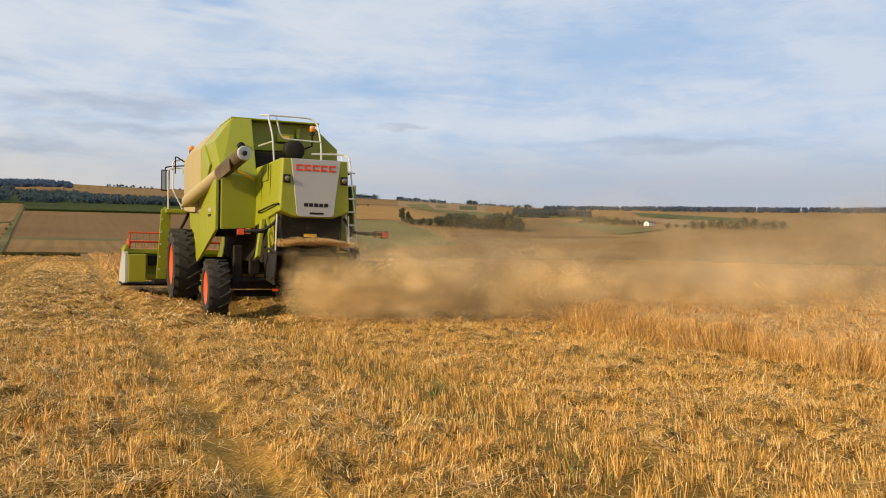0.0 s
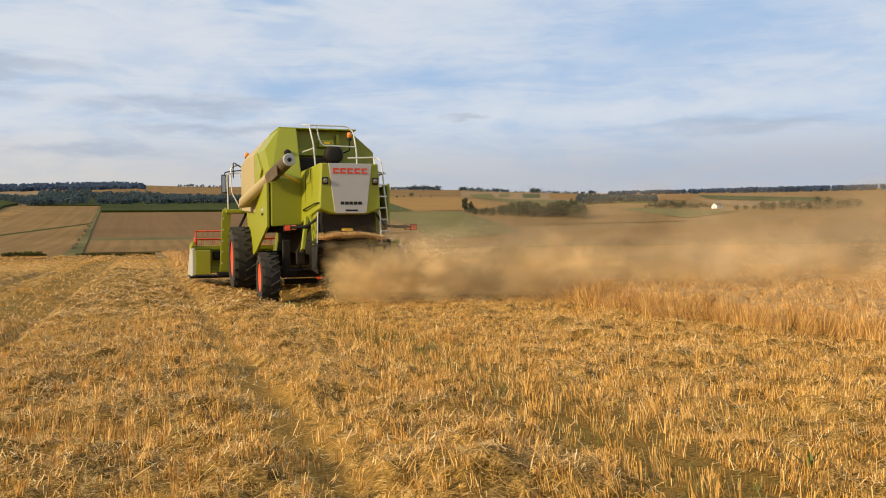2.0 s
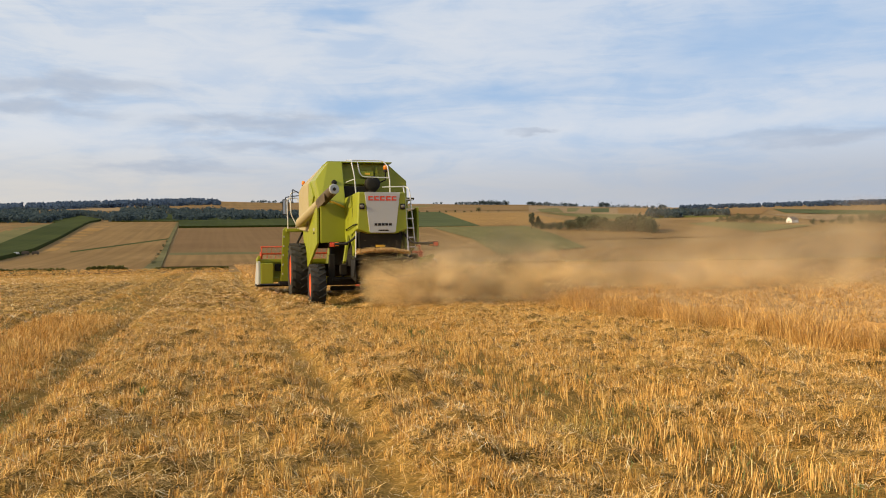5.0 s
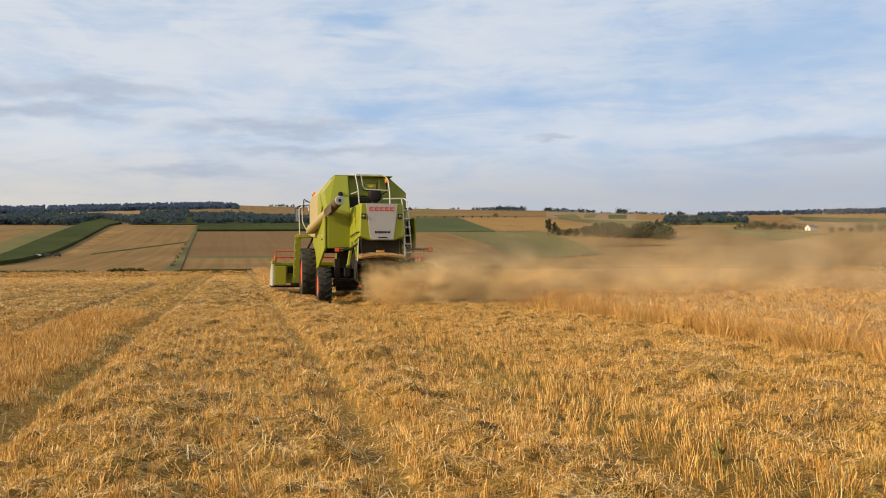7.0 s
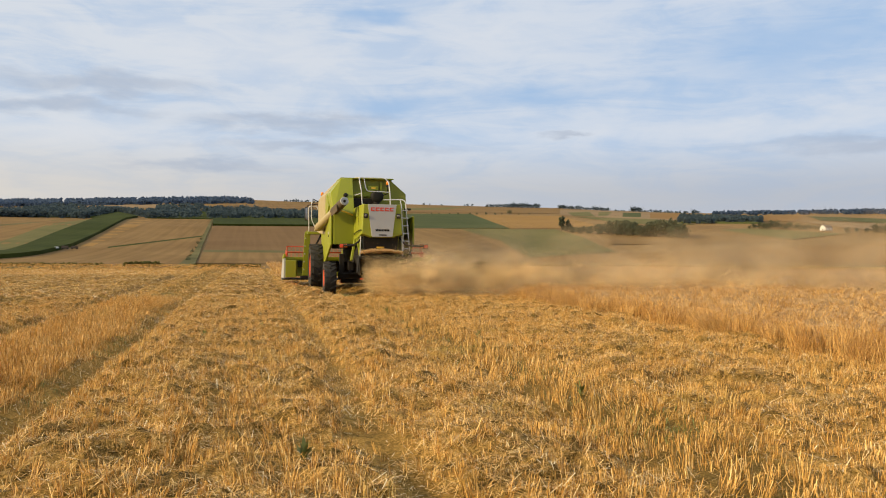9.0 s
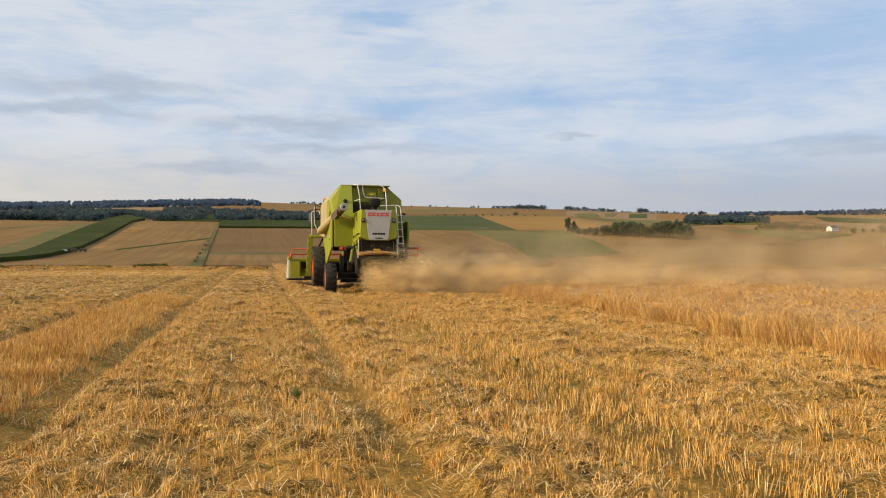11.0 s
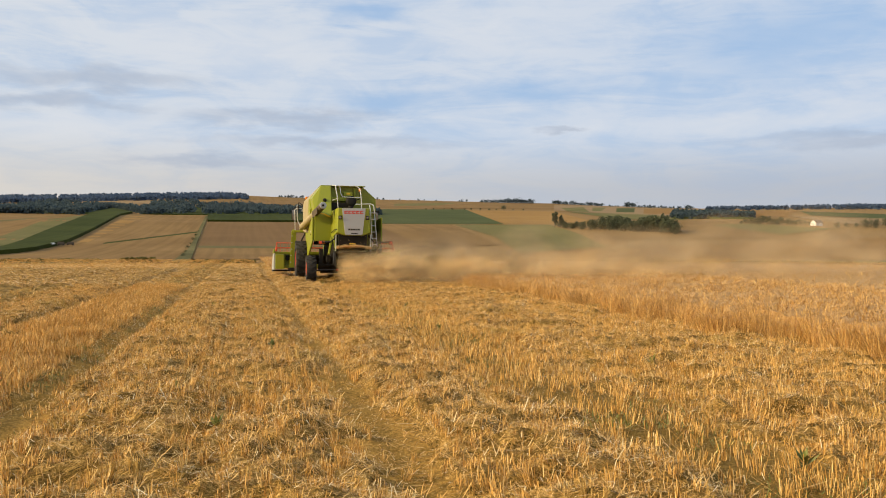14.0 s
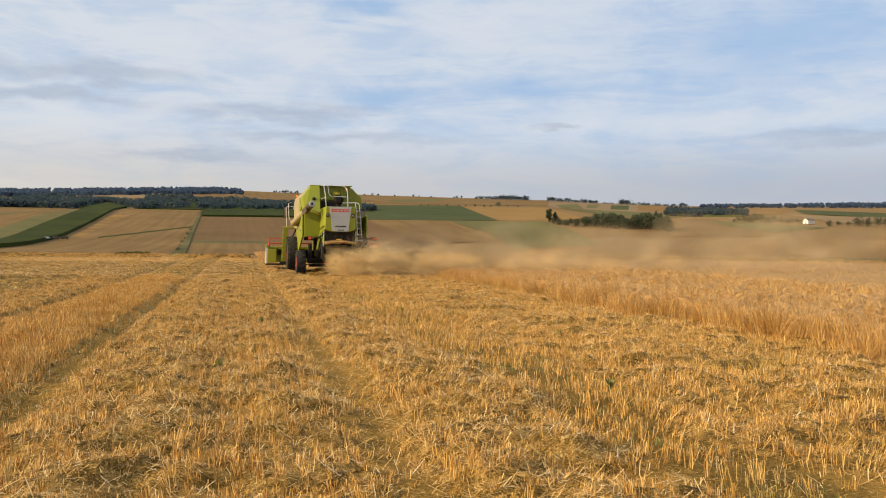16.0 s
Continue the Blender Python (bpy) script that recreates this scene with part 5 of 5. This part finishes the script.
SHRUB = tree(21, 3, 5, LEAF, "low green shrub at the field's edge", "shrub")

# the clump on the slope
plant(SLIM, 21.15, 1.42, 1.55, 0.3)
plant(SLIM, 21.55, 1.45, 1.2, 1.3)
for i in range(52):
    az = 21.4 + 7.8 * i / 51 + R5.uniform(-0.12, 0.12)
    tall = np.interp(az, [21.5, 22.7, 23.3, 24.0, 24.6, 25.6, 26.5, 27.2, 28.0, 28.8, 29.2], [0.55, 0.48, 0.78, 0.80, 1.12, 1.22, 0.82, 1.1, 1.3, 1.15, 1.0])
    plant(KINDS[i % 4], az, 1.38 - 0.055 * (az - 21.6) + R5.uniform(0, 0.16), tall * R5.uniform(0.92, 1.12), R5.uniform(0, 6))
# single trees along the ridge
for a0, a1, n, s0, s1 in ((14.4, 15.1, 3, 0.5, 0.8), (15.9, 17.4, 12, 0.6, 0.95), (17.4, 19.6, 20, 0.8, 1.25), (20.9, 21.5, 5, 0.8, 1.2), (21.5, 24.3, 22, 0.6, 1.05), (24.6, 25.4, 4, 0.4, 0.7), (25.8, 26.4, 5, 1.0, 1.35), (26.6, 29.4, 16, 0.5, 0.85), (29.6, 30.2, 4, 0.8, 1.1), (2.0, 5.0, 14, 0.5, 0.8), (6.0, 9.5, 7, 0.4, 0.7), (10.2, 13.6, 4, 0.4, 0.6)):
    for i in range(n):
        az = a0 + (a1 - a0) * (i + R5.uniform(0.1, 0.9)) / n
        plant(FAR[i % 3], az, float(ridge(az)) - 0.06, R5.uniform(s0, s1), R5.uniform(0, 6))
# hedge on the hillside, farm trees, trees at the right
for i in range(12):
    plant(KINDS[i % 4], 12.3 + 0.6 * i + R5.uniform(-0.2, 0.2), 2.62, 0.28 + (0.5 if i == 9 else 0) + R5.uniform(0, 0.12), R5.uniform(0, 6))
for i in range(16):
    az = 33.3 + 4.1 * i / 15
    plant(KINDS[i % 4], az, 1.66 - 0.02 * (az - 33), np.interp(az, [33.3, 34.5, 35.5, 37.4], [0.45, 0.85, 0.65, 0.45]) * R5.uniform(0.8, 1.1), R5.uniform(0, 6))
for i in range(14):
    plant(KINDS[i % 4], 39.0 + 7 * i / 13, 1.40, (0.5 if i < 3 else 0.85) * R5.uniform(0.8, 1.15), R5.uniform(0, 6))
for k in range(7):
    plant(SHRUB, -3.1 - 0.17 * k, 0.95 - 0.28 * k, R5.uniform(0.4, 0.8), k)


def wood(name, spots, mat, label, size, seed, n_leaf=60):
    """A far wood, seen only as a mass: leaf clumps over many crowns."""
    r = np.random.RandomState(seed)
    cs, rs = [], []
    for p, tall in spots:
        for z, w_ in ((0.30, 0.42), (0.55, 0.44), (0.80, 0.30)):
            cs.append((p.x + r.normal(0, tall * 0.1), p.y + r.normal(0, tall * 0.1), p.z + tall * z))
            rs.append(tall * w_ * (0.8 + 0.4 * r.rand()))
    return tagged(raw_mesh(name, leaves(cs, rs, len(spots) * n_leaf, size, seed), [(0, 1, 2, 3)], mat), label, "wood", kind="stuff")


rw = random.Random(8)
band = []
for i in range(1700):
    az = rw.uniform(-24, 9)
    crest = np.interp(az, [-24, -14.9, -13.2, -11.9, -10.7, -9.7, -8.5, -6.9, -6.5, -5.9, -4.1, -3.1, -2.8, 0.4, 1.6, 4, 9], [2.3, 2.36, 2.67, 3.02, 2.92, 2.78, 2.75, 2.50, 2.70, 3.06, 3.20, 3.14, 2.96, 3.08, 2.84, 2.86, 2.6])
    foot = np.interp(az, [-10.3, -9.0, -8.4, -7.2, -6.7, 4], [1.95, 2.25, 2.42, 2.25, 2.06, 2.22])
    band.append((on_slope(az, rw.uniform(foot, max(foot + 0.03, crest - 0.30))), rw.uniform(7.5, 10.5)))
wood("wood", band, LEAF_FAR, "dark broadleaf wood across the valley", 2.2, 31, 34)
hill = []
for i in range(1900):
    az = rw.uniform(-27, 0.1)
    hill.append((on_slope(az, float(ridge(az)) - rw.uniform(0.0, 0.30)), rw.uniform(9.6, 10.6) * min(1.0, 0.35 + 0.8 * (0.4 - az) / 2)))
wood("hill_wood", hill, LEAF_HILL, "forest along the far hilltop, distance haze in its bluish leaf colour", 2.8, 32, 32)
right = []
for i in range(800):
    az = rw.uniform(31.0, 62)
    right.append((on_slope(az, float(ridge(az)) - rw.uniform(0.0, 0.14)), rw.uniform(6, 7.5) + 3.5 * min(1.0, max(0.0, (az - 36) / 4))))
wood("hill_wood", right, LEAF_HILL, "forest along the far hilltop, distance haze in its bluish leaf colour", 2.8, 33, 32)
wedge = []
for i in range(300):
    az = rw.uniform(28.9, 34.0)
    wedge.append((on_slope(az, rw.uniform(2.02, 2.52 - 0.05 * (az - 29))), rw.uniform(6, 8.5)))
wood("wood", wedge, LEAF_FAR, "small dark wood below the ridge", 1.9, 34, 46)
margin = []
for i in range(420):
    k = i % 3
    az = rw.uniform(-16, -9.3) if k == 0 else rw.gauss(-6.9, 0.5) if k == 1 else rw.uniform(-4.0, 0.6)
    margin.append((on_slope(az, -1.08), rw.uniform(0.9, 1.5) * (1.5 if k == 1 else 0.8 if k == 2 else 1.1)))
wood("weedy_margin", margin, LEAF_MARGIN, "weedy green margin along the field's far edge", 0.5, 35, 24)


def build_house():
    at = on_slope(37.8, 1.54, 0.3)
    top = thing("farmhouse", at, "small white farmhouse with a tiled gable roof among trees", "house")
    top.rotation_euler = (0, 0, radians(14))
    walls = part("wall", prism([(-3.6, 0), (3.6, 0), (3.6, 3.4), (0, 6.4), (-3.6, 3.4)], "x", -5.5, 5.5, 0.05), PLASTER, top)
    for s in (-1, 1):
        roof = part("roof", box((11.8, 5.0, 0.25), (0, s * 1.95, 4.95), 0.04, (s * -39.8, 0, 0)), TILES, top, "weathered tiled roof")
    part("chimney", box((0.7, 0.7, 1.6), (2.0, 0.6, 6.6), 0.04), TILES, roof)
    for x in (-3.5, -1.2, 1.2, 3.5):
        for s in (-1, 1):
            win = part("window", box((1.0, 0.12, 1.3), (x, s * 3.62, 1.8), 0.02), PLASTER, top)
            part("pane", box((0.8, 0.06, 1.1), (x, s * 3.68, 1.8), 0.01), WINDOW, win)
    part("door", box((0.12, 1.0, 2.1), (-5.52, 0, 1.05), 0.02), BARK, top)


def build_vehicle(az, e, mat, size, label, cat):
    at = on_slope(az, e, 1.2)
    top = thing(cat, at, label, cat)
    top.rotation_euler = (0, 0, radians(-az))
    l, wd, h = size
    part("body", hull([(sx * l / 2, sy * wd / 2, z) for sx in (-1, 1) for sy in (-1, 1) for z in (0.5, h * 0.65)] + [(sx * l * 0.36, sy * wd * 0.42, h) for sx in (-1, 1) for sy in (-1, 1)], 0.08), mat, top)
    for sx in (-0.32, 0.32):
        for sy in (-1, 1):
            part("wheel", moved(lathe([(-0.12, 0.42), (-0.1, 0.45), (0.1, 0.45), (0.12, 0.42)], "y", 16), sx * l, sy * wd / 2, 0.45), RUBBER, top)
    part("window", box((l * 0.5, wd * 0.9, h * 0.18), (0, 0, h * 0.78), 0.03), WINDOW, top)


build_house()
build_vehicle(-12.0, -0.10, PLASTER, (3.6, 1.8, 1.7), "small white van parked at the maize", "van")
build_vehicle(-11.5, -0.10, BARK, (4.6, 2.2, 2.4), "brown farm trailer beside the maize", "trailer")
build_vehicle(-10.95, -0.10, BARK, (4.6, 2.2, 2.4), "brown farm trailer beside the maize", "trailer")


# ---- green weeds in the stubble ----
def weed(x, y, seed):
    r = np.random.RandomState(seed)
    top = thing("weed", (x, y, 0), "small green weed growing through the stubble", "weed", "weeds in the stubble")
    n = 16
    yaw, up_ = r.rand(n) * 6.28, 0.6 + 0.8 * r.rand(n)
    l = 0.06 + 0.08 * r.rand(n)
    d = np.stack([np.cos(yaw) * np.cos(up_), np.sin(yaw) * np.cos(up_), np.sin(up_)], -1) * l[:, None]
    side = np.stack([-np.sin(yaw), np.cos(yaw), np.zeros(n)], -1) * 0.016
    b = np.zeros((n, 3))
    b[:, 2] = 0.08 * r.rand(n)
    raw_mesh("leaf", np.stack([b, b + d * 0.5 + side, b + d, b + d * 0.5 - side], 1), [(0, 1, 2, 3)], WEED, top)


for k, (x, y) in enumerate(((-0.6, -9.5), (-0.2, -11.0), (0.35, -6.0), (0.2, 3.5), (3.4, -12.8), (3.1, -4.0), (2.9, 6.5), (-0.7, 2.0), (3.6, 1.5), (4.6, -8.5))):
    weed(x, y, 90 + k)
